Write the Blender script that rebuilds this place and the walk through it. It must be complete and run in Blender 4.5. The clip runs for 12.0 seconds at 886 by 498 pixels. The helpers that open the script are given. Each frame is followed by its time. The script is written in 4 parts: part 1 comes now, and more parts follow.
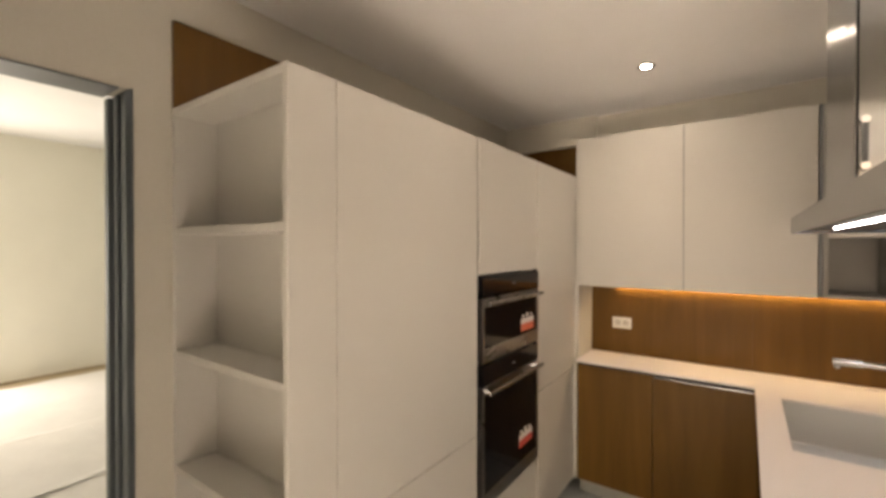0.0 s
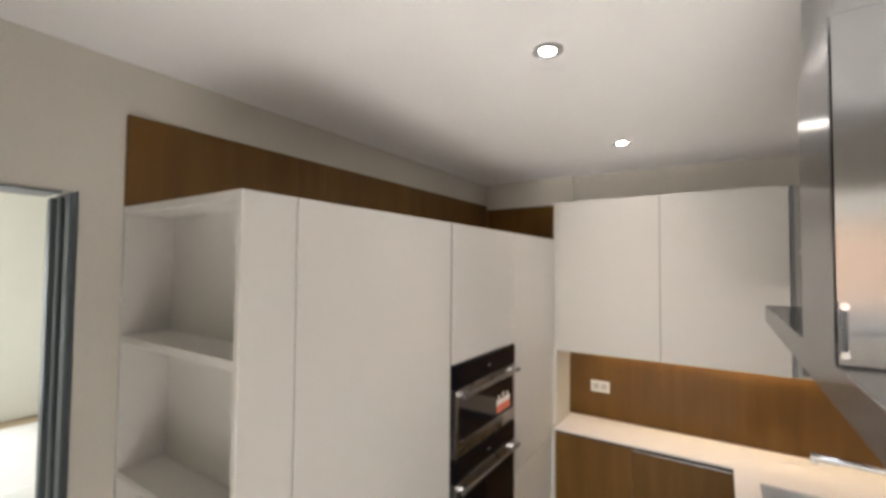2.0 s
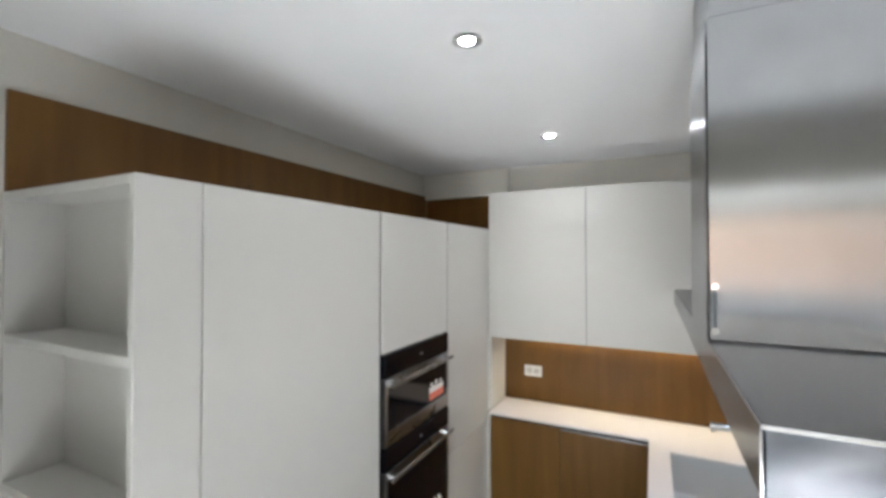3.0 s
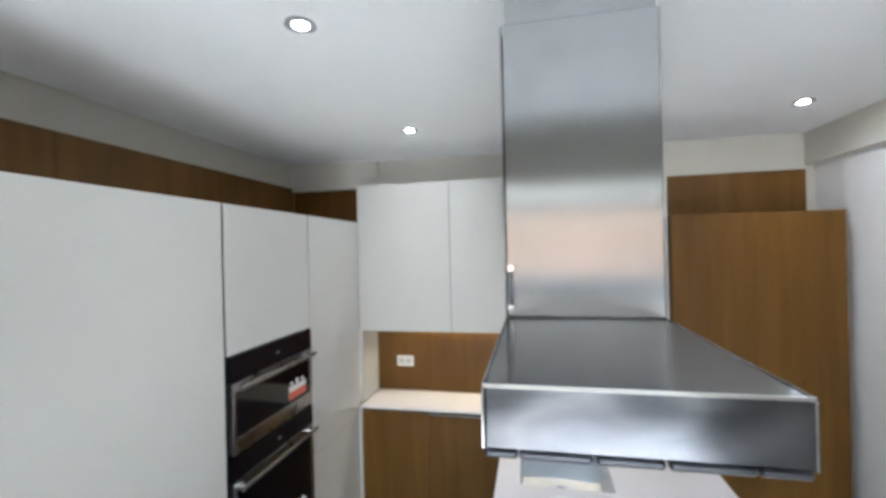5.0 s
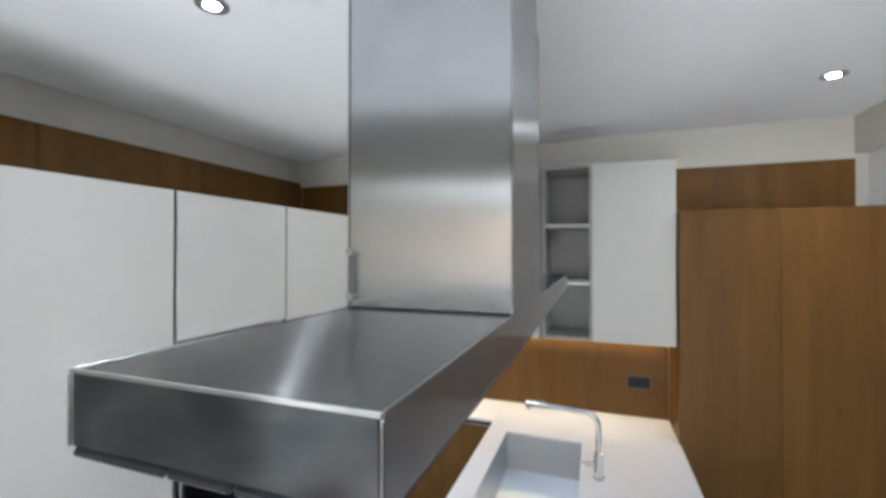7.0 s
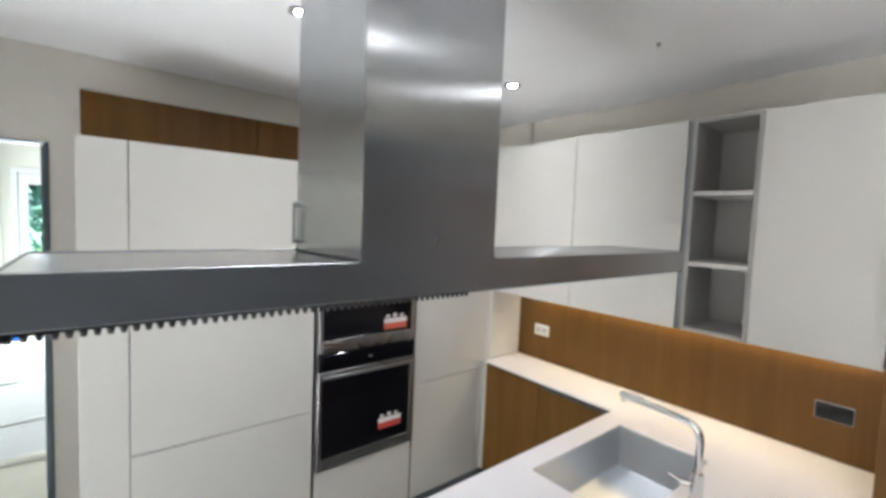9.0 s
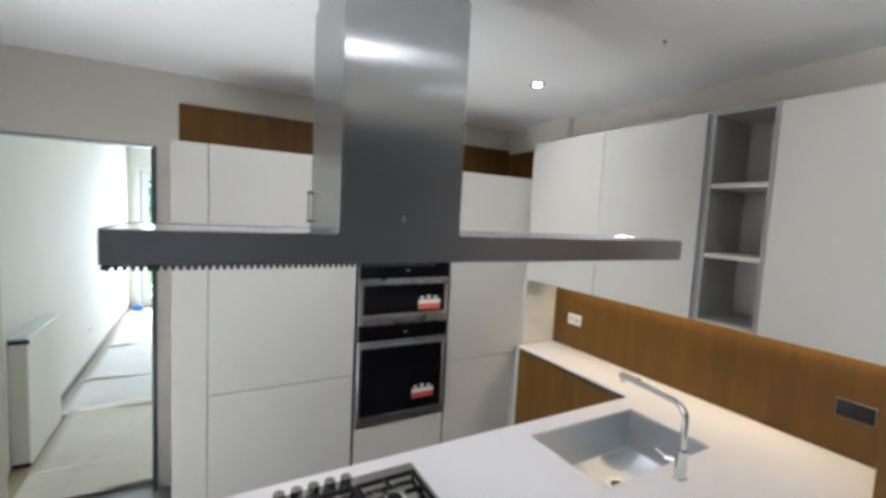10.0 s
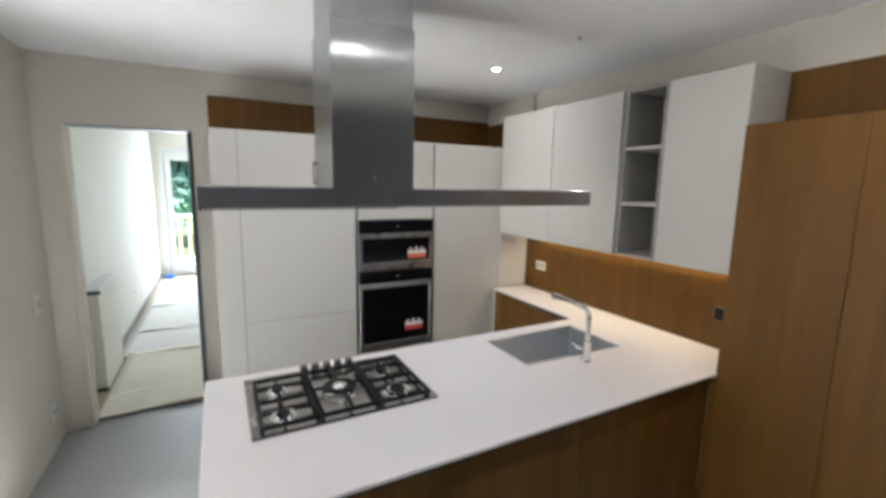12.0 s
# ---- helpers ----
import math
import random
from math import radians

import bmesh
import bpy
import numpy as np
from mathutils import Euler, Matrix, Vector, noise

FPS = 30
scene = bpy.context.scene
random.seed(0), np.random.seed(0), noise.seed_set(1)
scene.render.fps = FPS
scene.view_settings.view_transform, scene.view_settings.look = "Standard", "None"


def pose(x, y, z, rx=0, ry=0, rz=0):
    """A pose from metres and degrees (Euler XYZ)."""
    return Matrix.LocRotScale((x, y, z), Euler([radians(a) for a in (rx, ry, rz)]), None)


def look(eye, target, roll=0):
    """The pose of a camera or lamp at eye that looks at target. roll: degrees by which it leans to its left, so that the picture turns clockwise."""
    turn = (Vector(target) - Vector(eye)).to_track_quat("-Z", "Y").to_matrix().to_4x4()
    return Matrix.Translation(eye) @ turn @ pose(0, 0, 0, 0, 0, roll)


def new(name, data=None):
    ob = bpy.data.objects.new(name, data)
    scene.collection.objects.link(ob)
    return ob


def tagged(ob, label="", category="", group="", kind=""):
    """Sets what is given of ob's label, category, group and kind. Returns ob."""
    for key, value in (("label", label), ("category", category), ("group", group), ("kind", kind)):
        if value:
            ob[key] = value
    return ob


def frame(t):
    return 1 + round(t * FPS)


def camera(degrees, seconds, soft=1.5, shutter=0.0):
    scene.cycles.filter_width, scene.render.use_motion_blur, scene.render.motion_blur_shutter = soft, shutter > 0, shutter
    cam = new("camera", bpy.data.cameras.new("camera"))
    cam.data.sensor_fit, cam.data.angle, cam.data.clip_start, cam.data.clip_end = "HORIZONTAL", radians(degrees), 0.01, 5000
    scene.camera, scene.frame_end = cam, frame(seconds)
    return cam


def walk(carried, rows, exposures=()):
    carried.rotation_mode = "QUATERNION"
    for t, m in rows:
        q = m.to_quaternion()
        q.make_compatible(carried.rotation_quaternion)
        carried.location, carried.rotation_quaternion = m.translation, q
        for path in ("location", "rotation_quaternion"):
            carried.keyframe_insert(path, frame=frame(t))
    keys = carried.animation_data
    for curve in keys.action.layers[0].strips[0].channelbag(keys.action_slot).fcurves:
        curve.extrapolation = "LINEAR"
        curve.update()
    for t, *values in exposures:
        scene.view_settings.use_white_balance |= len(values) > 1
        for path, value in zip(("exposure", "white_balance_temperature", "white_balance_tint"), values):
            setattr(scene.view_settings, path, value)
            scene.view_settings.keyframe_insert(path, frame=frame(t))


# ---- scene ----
cam = camera(92.3, 12.0, soft=3.4)
PATH = [
    (0, (1.801, 1.633, 1.673), (0.639, 3.261, 1.658), 0.0),
    (0.5, (1.795, 1.66, 1.806), (0.649, 3.298, 1.858), -0.6),
    (1, (1.793, 1.687, 1.893), (0.643, 3.322, 1.952), -0.3),
    (1.5, (1.798, 1.697, 1.956), (0.656, 3.337, 2.031), 0.1),
    (2, (1.797, 1.706, 1.969), (0.705, 3.38, 2.041), 0.5),
    (2.5, (1.835, 1.726, 1.967), (0.831, 3.456, 2.017), 0.5),
    (3, (1.871, 1.749, 1.96), (0.985, 3.542, 1.993), 0.0),
    (5, (2.02, 1.79, 1.945), (1.611, 3.748, 1.948), -1.3),
    (5.5, (2.044, 1.82, 1.934), (1.716, 3.793, 1.942), -1.7),
    (6, (2.086, 1.856, 1.925), (1.731, 3.824, 1.937), -1.6),
    (6.5, (2.266, 1.926, 1.907), (1.763, 3.862, 1.911), -0.9),
    (6.7, (2.326, 1.954, 1.902), (1.757, 3.871, 1.91), -0.6),
    (8.3, (2.77, 2.293, 1.905), (1.482, 3.823, 1.865), 3.1),
    (8.5, (2.815, 2.324, 1.897), (1.429, 3.764, 1.834), 3.1),
    (9, (2.963, 2.351, 1.875), (1.414, 3.609, 1.747), 2.3),
    (9.5, (3.119, 2.385, 1.867), (1.464, 3.499, 1.723), 2.7),
    (10, (3.302, 2.435, 1.857), (1.563, 3.408, 1.693), 2.9),
    (10.5, (3.435, 2.391, 1.846), (1.645, 3.261, 1.644), 2.2),
    (11, (3.603, 2.316, 1.842), (1.802, 3.151, 1.598), 1.2),
    (11.5, (3.781, 2.327, 1.824), (1.995, 3.185, 1.552), 0.9),
    (12, (3.954, 2.318, 1.817), (2.206, 3.244, 1.519), 1.1),
]
walk(cam, [(t, look(eye, target, roll)) for t, eye, target, roll in PATH],
     exposures=[(0.0, 3.67, 8600, 20), (0.6, 3.77, 7800, 17), (1.0, 3.87, 7100, 16), (1.5, 3.88, 6100, 11), (2.0, 3.90, 6700, 15), (2.5, 3.97, 6000, 11), (5.0, 4.02, 5550, 8), (6.5, 4.02, 5500, 8), (8.5, 4.24, 5800, 10), (9.0, 4.16, 5850, 10), (10.5, 3.91, 5800, 10), (12.0, 3.89, 6000, 11)])

# ---- daylight and lamps ----
world = bpy.data.worlds.new("world")
scene.world = world
world.use_nodes = True
wn = world.node_tree.nodes
sky = wn.new("ShaderNodeTexSky")
sky.sky_type, sky.sun_disc = "NISHITA", False
sky.sun_elevation, sky.sun_rotation = radians(27.5), radians(168)
wn["Background"].inputs["Strength"].default_value = 0.05
world.node_tree.links.new(sky.outputs["Color"], wn["Background"].inputs["Color"])


def lamp(name, kind, energy, color, m, **settings):
    data = bpy.data.lights.new(name, kind)
    data.energy, data.color = energy, color
    for key, value in settings.items():
        if key == "angle":
            data.angle = value
        elif key == "size":
            data.shape, data.size, data.size_y = "RECTANGLE", value[0], value[1]
        elif key == "radius":
            data.shadow_soft_size = value
        elif key == "spot":
            data.spot_size, data.spot_blend = value
    ob = new(name, data)
    ob.matrix_world = m
    return ob


SUN_DIR = Vector((math.sin(radians(12)) * math.cos(radians(27.5)), -math.cos(radians(12)) * math.cos(radians(27.5)), math.sin(radians(27.5))))
lamp("sun", "SUN", 5.0, (1.0, 0.97, 0.92), look(SUN_DIR * 20, (0, 0, 0)), angle=radians(0.5))
# sky light in the garden door of the west room
lamp("sky_west_door", "AREA", 5.8, (0.90, 0.96, 1.0), look((-5.40, 1.95, 1.2), (-1, 1.95, 1.0)), size=(0.9, 2.0))
LAMPS = [(1.367, 2.935), (1.367, 4.08), (3.315, 4.15), (3.315, 2.935)]
for lx, ly in LAMPS:
    lamp("downlight_beam", "SPOT", 0.75, (1.0, 0.94, 0.86), look((lx, ly, 2.60), (lx, ly, 0)), radius=0.026, spot=(radians(90), 1.0))


# ---- materials ----
def nodes_of(name, base, rough, metal=0.0):
    m = bpy.data.materials.new(name)
    m.use_nodes = True
    nt = m.node_tree
    b = nt.nodes["Principled BSDF"]
    b.inputs["Base Color"].default_value = (*base, 1)
    b.inputs["Roughness"].default_value = rough
    b.inputs["Metallic"].default_value = metal
    return m, nt, b


def coords(nt, scale=(1, 1, 1)):
    g = nt.nodes.new("ShaderNodeNewGeometry")
    mp = nt.nodes.new("ShaderNodeMapping")
    mp.inputs["Scale"].default_value = scale
    nt.links.new(g.outputs["Position"], mp.inputs["Vector"])
    return mp.outputs["Vector"]


def noise_out(nt, vec, scale, detail=4.0, rough=0.55, distortion=0.0):
    n = nt.nodes.new("ShaderNodeTexNoise")
    n.inputs["Scale"].default_value, n.inputs["Detail"].default_value = scale, detail
    n.inputs["Roughness"].default_value, n.inputs["Distortion"].default_value = rough, distortion
    nt.links.new(vec, n.inputs["Vector"])
    return n.outputs["Fac"]


def ramp(nt, fac, stops):
    r = nt.nodes.new("ShaderNodeValToRGB")
    e = r.color_ramp.elements
    e[0].position, e[0].color = stops[0][0], (*stops[0][1], 1)
    e[1].position, e[1].color = stops[-1][0], (*stops[-1][1], 1)
    for p, c in stops[1:-1]:
        x = e.new(p)
        x.color = (*c, 1)
    nt.links.new(fac, r.inputs["Fac"])
    return r.outputs["Color"]


def mix(nt, fac, a, b, blend="MIX"):
    m = nt.nodes.new("ShaderNodeMix")
    m.data_type, m.blend_type = "RGBA", blend
    for value, sock in ((fac, m.inputs[0]), (a, m.inputs[6]), (b, m.inputs[7])):
        if isinstance(value, (int, float)):
            sock.default_value = value
        elif isinstance(value, tuple):
            sock.default_value = (*value, 1)
        else:
            nt.links.new(value, sock)
    return m.outputs[2]


def span(nt, fac, lo, hi):
    r = nt.nodes.new("ShaderNodeMapRange")
    r.inputs["To Min"].default_value, r.inputs["To Max"].default_value = lo, hi
    nt.links.new(fac, r.inputs["Value"])
    return r.outputs["Result"]


def bump(nt, b, height, strength, distance=0.002):
    n = nt.nodes.new("ShaderNodeBump")
    n.inputs["Strength"].default_value, n.inputs["Distance"].default_value = strength, distance
    nt.links.new(height, n.inputs["Height"])
    nt.links.new(n.outputs["Normal"], b.inputs["Normal"])


def painted(name, base, rough=0.6, stain=0.05, grain=260.0, relief=0.12):
    """Paint or lacquer: broad stains and a fine roller or orange-peel grain."""
    m, nt, b = nodes_of(name, base, rough)
    v = coords(nt)
    broad = noise_out(nt, v, 1.3, 5.0, 0.6)
    dark = tuple(c * (1 - stain) for c in base)
    light = tuple(min(1, c * (1 + stain * 0.6)) for c in base)
    col = ramp(nt, broad, [(0.3, dark), (0.7, light)])
    fine = noise_out(nt, v, grain, 2.0)
    col = mix(nt, 0.04, col, ramp(nt, fine, [(0.3, (0, 0, 0)), (0.7, (1, 1, 1))]), "OVERLAY")
    nt.links.new(col, b.inputs["Base Color"])
    nt.links.new(span(nt, broad, rough - 0.06, rough + 0.06), b.inputs["Roughness"])
    bump(nt, b, fine, relief, 0.001)
    return m


def veneer(name, dark, mid, light, rough=0.42):
    """Oak veneer with upright grain, wide figure, fine pores and a few knots."""
    m, nt, b = nodes_of(name, mid, rough)
    b.inputs["Specular IOR Level"].default_value = 0.25
    info = nt.nodes.new("ShaderNodeObjectInfo")
    g = nt.nodes.new("ShaderNodeNewGeometry")
    off = nt.nodes.new("ShaderNodeVectorMath")
    off.operation = "MULTIPLY_ADD"
    comb = nt.nodes.new("ShaderNodeCombineXYZ")
    for i in range(3):
        nt.links.new(info.outputs["Random"], comb.inputs[i])
    off.inputs[1].default_value = (7.0, 7.0, 7.0)
    nt.links.new(comb.outputs[0], off.inputs[0])
    nt.links.new(g.outputs["Position"], off.inputs[2])

    def scaled(s):
        mp = nt.nodes.new("ShaderNodeMapping")
        mp.inputs["Scale"].default_value = s
        nt.links.new(off.outputs[0], mp.inputs["Vector"])
        return mp.outputs["Vector"]

    figure = noise_out(nt, scaled((9, 9, 0.7)), 1.0, 5.0, 0.6, 0.6)
    fibre = noise_out(nt, scaled((140, 140, 3.5)), 1.0, 3.0, 0.6)
    plank = noise_out(nt, scaled((3.0, 3.0, 0.12)), 1.0, 1.0)
    col = ramp(nt, figure, [(0.28, dark), (0.5, mid), (0.74, light)])
    col = mix(nt, span(nt, fibre, 0.0, 0.3), col, dark)
    col = mix(nt, 0.35, col, ramp(nt, plank, [(0.35, (0.40, 0.40, 0.40)), (0.65, (0.60, 0.60, 0.60))]), "OVERLAY")
    vor = nt.nodes.new("ShaderNodeTexVoronoi")
    vor.inputs["Scale"].default_value = 1.0
    nt.links.new(scaled((2.6, 2.6, 1.3)), vor.inputs["Vector"])
    knot = ramp(nt, vor.outputs["Distance"], [(0.0, (1, 1, 1)), (0.045, (0, 0, 0))])
    col = mix(nt, knot, col, tuple(c * 0.35 for c in dark))
    nt.links.new(col, b.inputs["Base Color"])
    nt.links.new(span(nt, fibre, rough - 0.06, rough + 0.1), b.inputs["Roughness"])
    bump(nt, b, fibre, 0.12, 0.001)
    return m


def steel(name, base, rough, across=(1, 1, 1), aniso=0.0, smear=0.0, axis=(0, 0, 1)):
    """Stainless steel with brush lines, cloudy wipe marks and a few smears."""
    m, nt, b = nodes_of(name, base, rough, 1.0)
    lines = noise_out(nt, coords(nt, across), 1.0, 2.0)
    cloud = noise_out(nt, coords(nt), 7.0, 5.0, 0.62, 0.8)
    spots = noise_out(nt, coords(nt, (1, 1, 1.6)), 9.0, 1.5, 0.4, 0.3)
    r = nt.nodes.new("ShaderNodeMath")
    r.operation = "ADD"
    wide = 0.008 if aniso else 0.04
    nt.links.new(span(nt, cloud, rough - wide, rough + wide + smear), r.inputs[0])
    nt.links.new(span(nt, lines, -0.004, 0.004) if aniso else span(nt, lines, -0.01, 0.02), r.inputs[1])
    nt.links.new(r.outputs[0], b.inputs["Roughness"])
    if smear:
        worn = ramp(nt, spots, [(0.45, base), (0.80, tuple(c * (1 - smear * 2) for c in base))])
        nt.links.new(worn, b.inputs["Base Color"])
    if aniso:
        g = nt.nodes.new("ShaderNodeNewGeometry")
        t = nt.nodes.new("ShaderNodeVectorMath")
        t.operation = "CROSS_PRODUCT"
        t.inputs[1].default_value = axis
        nt.links.new(g.outputs["True Normal"], t.inputs[0])
        nt.links.new(t.outputs[0], b.inputs["Tangent"])
        b.inputs["Anisotropic"].default_value = aniso
    if aniso:
        bump(nt, b, noise_out(nt, coords(nt, tuple(2.5 * k for k in across)), 1.0, 2.0), 0.25, 0.001)
    else:
        bump(nt, b, lines, 0.03, 0.0003)
    return m


def glowing(name, color, strength):
    m, nt, b = nodes_of(name, color, 0.5)
    b.inputs["Emission Color"].default_value = (*color, 1)
    b.inputs["Emission Strength"].default_value = strength
    return m


def clear(name):
    m, nt, b = nodes_of(name, (0.84, 0.97, 0.95), 0.0)
    b.inputs["Transmission Weight"].default_value = 1.0
    b.inputs["IOR"].default_value = 1.02
    return m


WALL = painted("wall_paint", (0.67, 0.64, 0.57), 0.75, 0.04, 180.0, 0.2)
BLUEGREY = painted("blue_grey_paint", (0.30, 0.33, 0.37), 0.7, 0.05, 180.0, 0.2)
GREYWALL = painted("grey_wall_paint", (0.13, 0.14, 0.155), 0.7, 0.05, 180.0, 0.2)
CEIL = painted("ceiling_paint", (0.90, 0.905, 0.91), 0.8, 0.03, 150.0, 0.15)
HALL = painted("hall_paint", (0.82, 0.80, 0.715), 0.75, 0.04, 180.0, 0.2)
LACQ = painted("cabinet_lacquer", (0.615, 0.60, 0.565), 0.42, 0.025, 900.0, 0.04)
LACQ_IN = painted("cabinet_melamine", (0.635, 0.62, 0.585), 0.5, 0.03, 900.0, 0.04)
QUARTZ = painted("white_quartz", (0.86, 0.825, 0.835), 0.32, 0.03, 420.0, 0.03)
TILE = painted("grey_floor", (0.36, 0.37, 0.37), 0.38, 0.10, 60.0, 0.08)
PAPER = painted("floor_paper", (0.80, 0.74, 0.62), 0.85, 0.14, 25.0, 0.5)
PAPER_PALE = painted("pale_floor_sheet", (0.80, 0.78, 0.74), 0.8, 0.10, 25.0, 0.5)
BOUNCE = painted("white_bounce_sheet", (0.87, 0.87, 0.86), 0.8, 0.06, 25.0, 0.4)
BAREFLOOR = painted("bare_floor", (0.13, 0.10, 0.08), 0.7, 0.2, 40.0, 0.4)
SUBFLOOR = painted("dusty_subfloor", (0.52, 0.42, 0.28), 0.85, 0.25, 40.0, 0.5)
TAUPE = painted("taupe_melamine", (0.36, 0.35, 0.33), 0.5, 0.04, 700.0, 0.04)
WHITE = painted("white_plastic", (0.82, 0.82, 0.80), 0.35, 0.02, 500.0, 0.02)
FRAMEWHITE = painted("white_frame", (0.82, 0.83, 0.82), 0.4, 0.03, 300.0, 0.05)
GREYMETAL = painted("galvanised_grey", (0.20, 0.22, 0.24), 0.45, 0.18, 90.0, 0.15)
DARKGAP = painted("dark_recess", (0.035, 0.033, 0.032), 0.6, 0.15, 100.0, 0.05)
BLACK = painted("black_plastic", (0.02, 0.02, 0.022), 0.4, 0.1, 200.0, 0.05)
IRON = painted("cast_iron", (0.008, 0.008, 0.009), 0.5, 0.2, 350.0, 0.35)
for _m in (IRON, BLACK):
    _m.node_tree.nodes["Principled BSDF"].inputs["Specular IOR Level"].default_value = 0.22
PINE = painted("raw_timber", (0.72, 0.66, 0.56), 0.75, 0.18, 60.0, 0.3)
GALV, _nt, _b = nodes_of("galvanised_steel", (0.17, 0.20, 0.225), 0.42, 0.7)
bump(_nt, _b, noise_out(_nt, coords(_nt), 60.0), 0.1, 0.001)
BLUE = painted("blue_plastic", (0.02, 0.16, 0.62), 0.35, 0.15, 40.0, 0.3)
NAVY = painted("navy_tape", (0.008, 0.012, 0.07), 0.5, 0.1, 80.0, 0.1)
RED = painted("red_print", (0.62, 0.07, 0.05), 0.45, 0.05, 200.0, 0.02)
ORANGE = painted("orange_print", (0.68, 0.14, 0.08), 0.45, 0.05, 200.0, 0.02)
LABEL = painted("sticker_white", (0.82, 0.80, 0.78), 0.4, 0.03, 200.0, 0.02)
PAVING = painted("terracotta_paving", (0.56, 0.43, 0.37), 0.85, 0.2, 20.0, 0.6)
ROSE = painted("terracotta_earth", (0.43, 0.245, 0.165), 0.85, 0.25, 20.0, 0.6)
for _m in (PAVING, ROSE):
    _m.node_tree.nodes["Principled BSDF"].inputs["Specular IOR Level"].default_value = 0.0
PARAPET = painted("grey_stone", (0.30, 0.28, 0.29), 0.85, 0.2, 12.0, 0.6)
GRASS = painted("lawn_green", (0.06, 0.11, 0.03), 0.9, 0.3, 8.0, 0.8)
BARK = painted("tree_bark", (0.12, 0.09, 0.06), 0.9, 0.3, 30.0, 0.9)
LEAF = painted("tree_leaf", (0.20, 0.30, 0.25), 0.6, 0.3, 6.0, 0.3)
RAILWOOD = painted("railing_timber", (0.42, 0.24, 0.16), 0.8, 0.2, 15.0, 0.5)
_nt = LEAF.node_tree
_tr, _mx = _nt.nodes.new("ShaderNodeBsdfTranslucent"), _nt.nodes.new("ShaderNodeMixShader")
_tr.inputs["Color"].default_value, _mx.inputs[0].default_value = (0.28, 0.42, 0.34, 1), 0.55
_nt.links.new(_nt.nodes["Principled BSDF"].outputs[0], _mx.inputs[1])
_nt.links.new(_tr.outputs[0], _mx.inputs[2])
_nt.links.new(_mx.outputs[0], _nt.nodes["Material Output"].inputs["Surface"])
DECKWOOD = painted("deck_boards", (0.30, 0.22, 0.15), 0.8, 0.2, 15.0, 0.5)
OAK = veneer("oak_veneer", (0.113, 0.051, 0.0092), (0.155, 0.073, 0.0132), (0.196, 0.097, 0.020))
HOODSTEEL = steel("brushed_hood_steel", (0.43, 0.44, 0.45), 0.21, (60, 60, 0.6), 1.0, 0.045)
# base colour holds smudges and is darkened to dim the bright floor reflection
RIMSTEEL, _nt, _b = nodes_of("dimmed_rim_steel", (0.24, 0.25, 0.27), 0.16, 1.0)
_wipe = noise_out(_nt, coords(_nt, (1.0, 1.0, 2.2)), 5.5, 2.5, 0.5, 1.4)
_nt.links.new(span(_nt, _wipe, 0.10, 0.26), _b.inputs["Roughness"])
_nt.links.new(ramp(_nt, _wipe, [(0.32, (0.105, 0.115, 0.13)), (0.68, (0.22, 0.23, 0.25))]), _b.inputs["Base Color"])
# hood steel again, with a darker base so the top looks less lit
TOPSTEEL = steel("dimmed_top_steel", (0.33, 0.34, 0.355), 0.17, (0.5, 40, 40), 1.0, 0.0, (1, 0, 0))
SINKSTEEL = steel("sink_steel", (0.70, 0.72, 0.75), 0.33, (40, 8, 40), 0.0, 0.0)
OVENSTEEL = steel("oven_steel", (0.27, 0.268, 0.265), 0.26, (300, 6, 300), 0.0, 0.04)
HOBSTEEL = steel("hob_steel", (0.42, 0.41, 0.40), 0.22, (300, 8, 300), 0.0, 0.06)
DOWNRING = steel("trim_ring_steel", (0.30, 0.30, 0.31), 0.3)
LIPDARK = steel("dark_lip_metal", (0.07, 0.075, 0.085), 0.3)
CHROME = steel("chrome", (0.78, 0.79, 0.80), 0.09, (1, 1, 1), 0.0, 0.02)
BLACKGLASS, _nt, _b = nodes_of("black_oven_glass", (0.006, 0.006, 0.008), 0.07)
_b.inputs["Specular IOR Level"].default_value = 0.16
bump(_nt, _b, noise_out(_nt, coords(_nt), 3.0), 0.02, 0.001)
GLASS = clear("window_glass")
LED_WARM = glowing("warm_led", (1.0, 0.81, 0.50), 3.7)
LED_WHITE = glowing("white_led", (0.78, 0.90, 1.0), 3.2)
LAMP_DISC = glowing("downlight_glow", (1.0, 0.95, 0.88), 36.0)


# ---- building tools ----
def box(bm, x0, x1, y0, y1, z0, z1, bevel=0.0, segments=1):
    made = bmesh.ops.create_cube(bm, size=1.0, matrix=Matrix.Translation(((x0 + x1) / 2, (y0 + y1) / 2, (z0 + z1) / 2)) @ Matrix.Diagonal((x1 - x0, y1 - y0, z1 - z0, 1)))
    if bevel:
        edges = list({e for v in made["verts"] for e in v.link_edges})
        bmesh.ops.bevel(bm, geom=edges, offset=bevel, segments=segments, profile=0.5, affect="EDGES")
    return bm


def one_box(*a, **k):
    return box(bmesh.new(), *a, **k)


def rod(bm, a, b, r0, r1=None, sides=16, cap=True):
    a, b = Vector(a), Vector(b)
    turn = (b - a).to_track_quat("Z", "Y").to_matrix().to_4x4()
    bmesh.ops.create_cone(bm, cap_ends=cap, segments=sides, radius1=r0, radius2=r0 if r1 is None else r1, depth=(b - a).length,
                          matrix=Matrix.Translation((a + b) / 2) @ turn)
    return bm


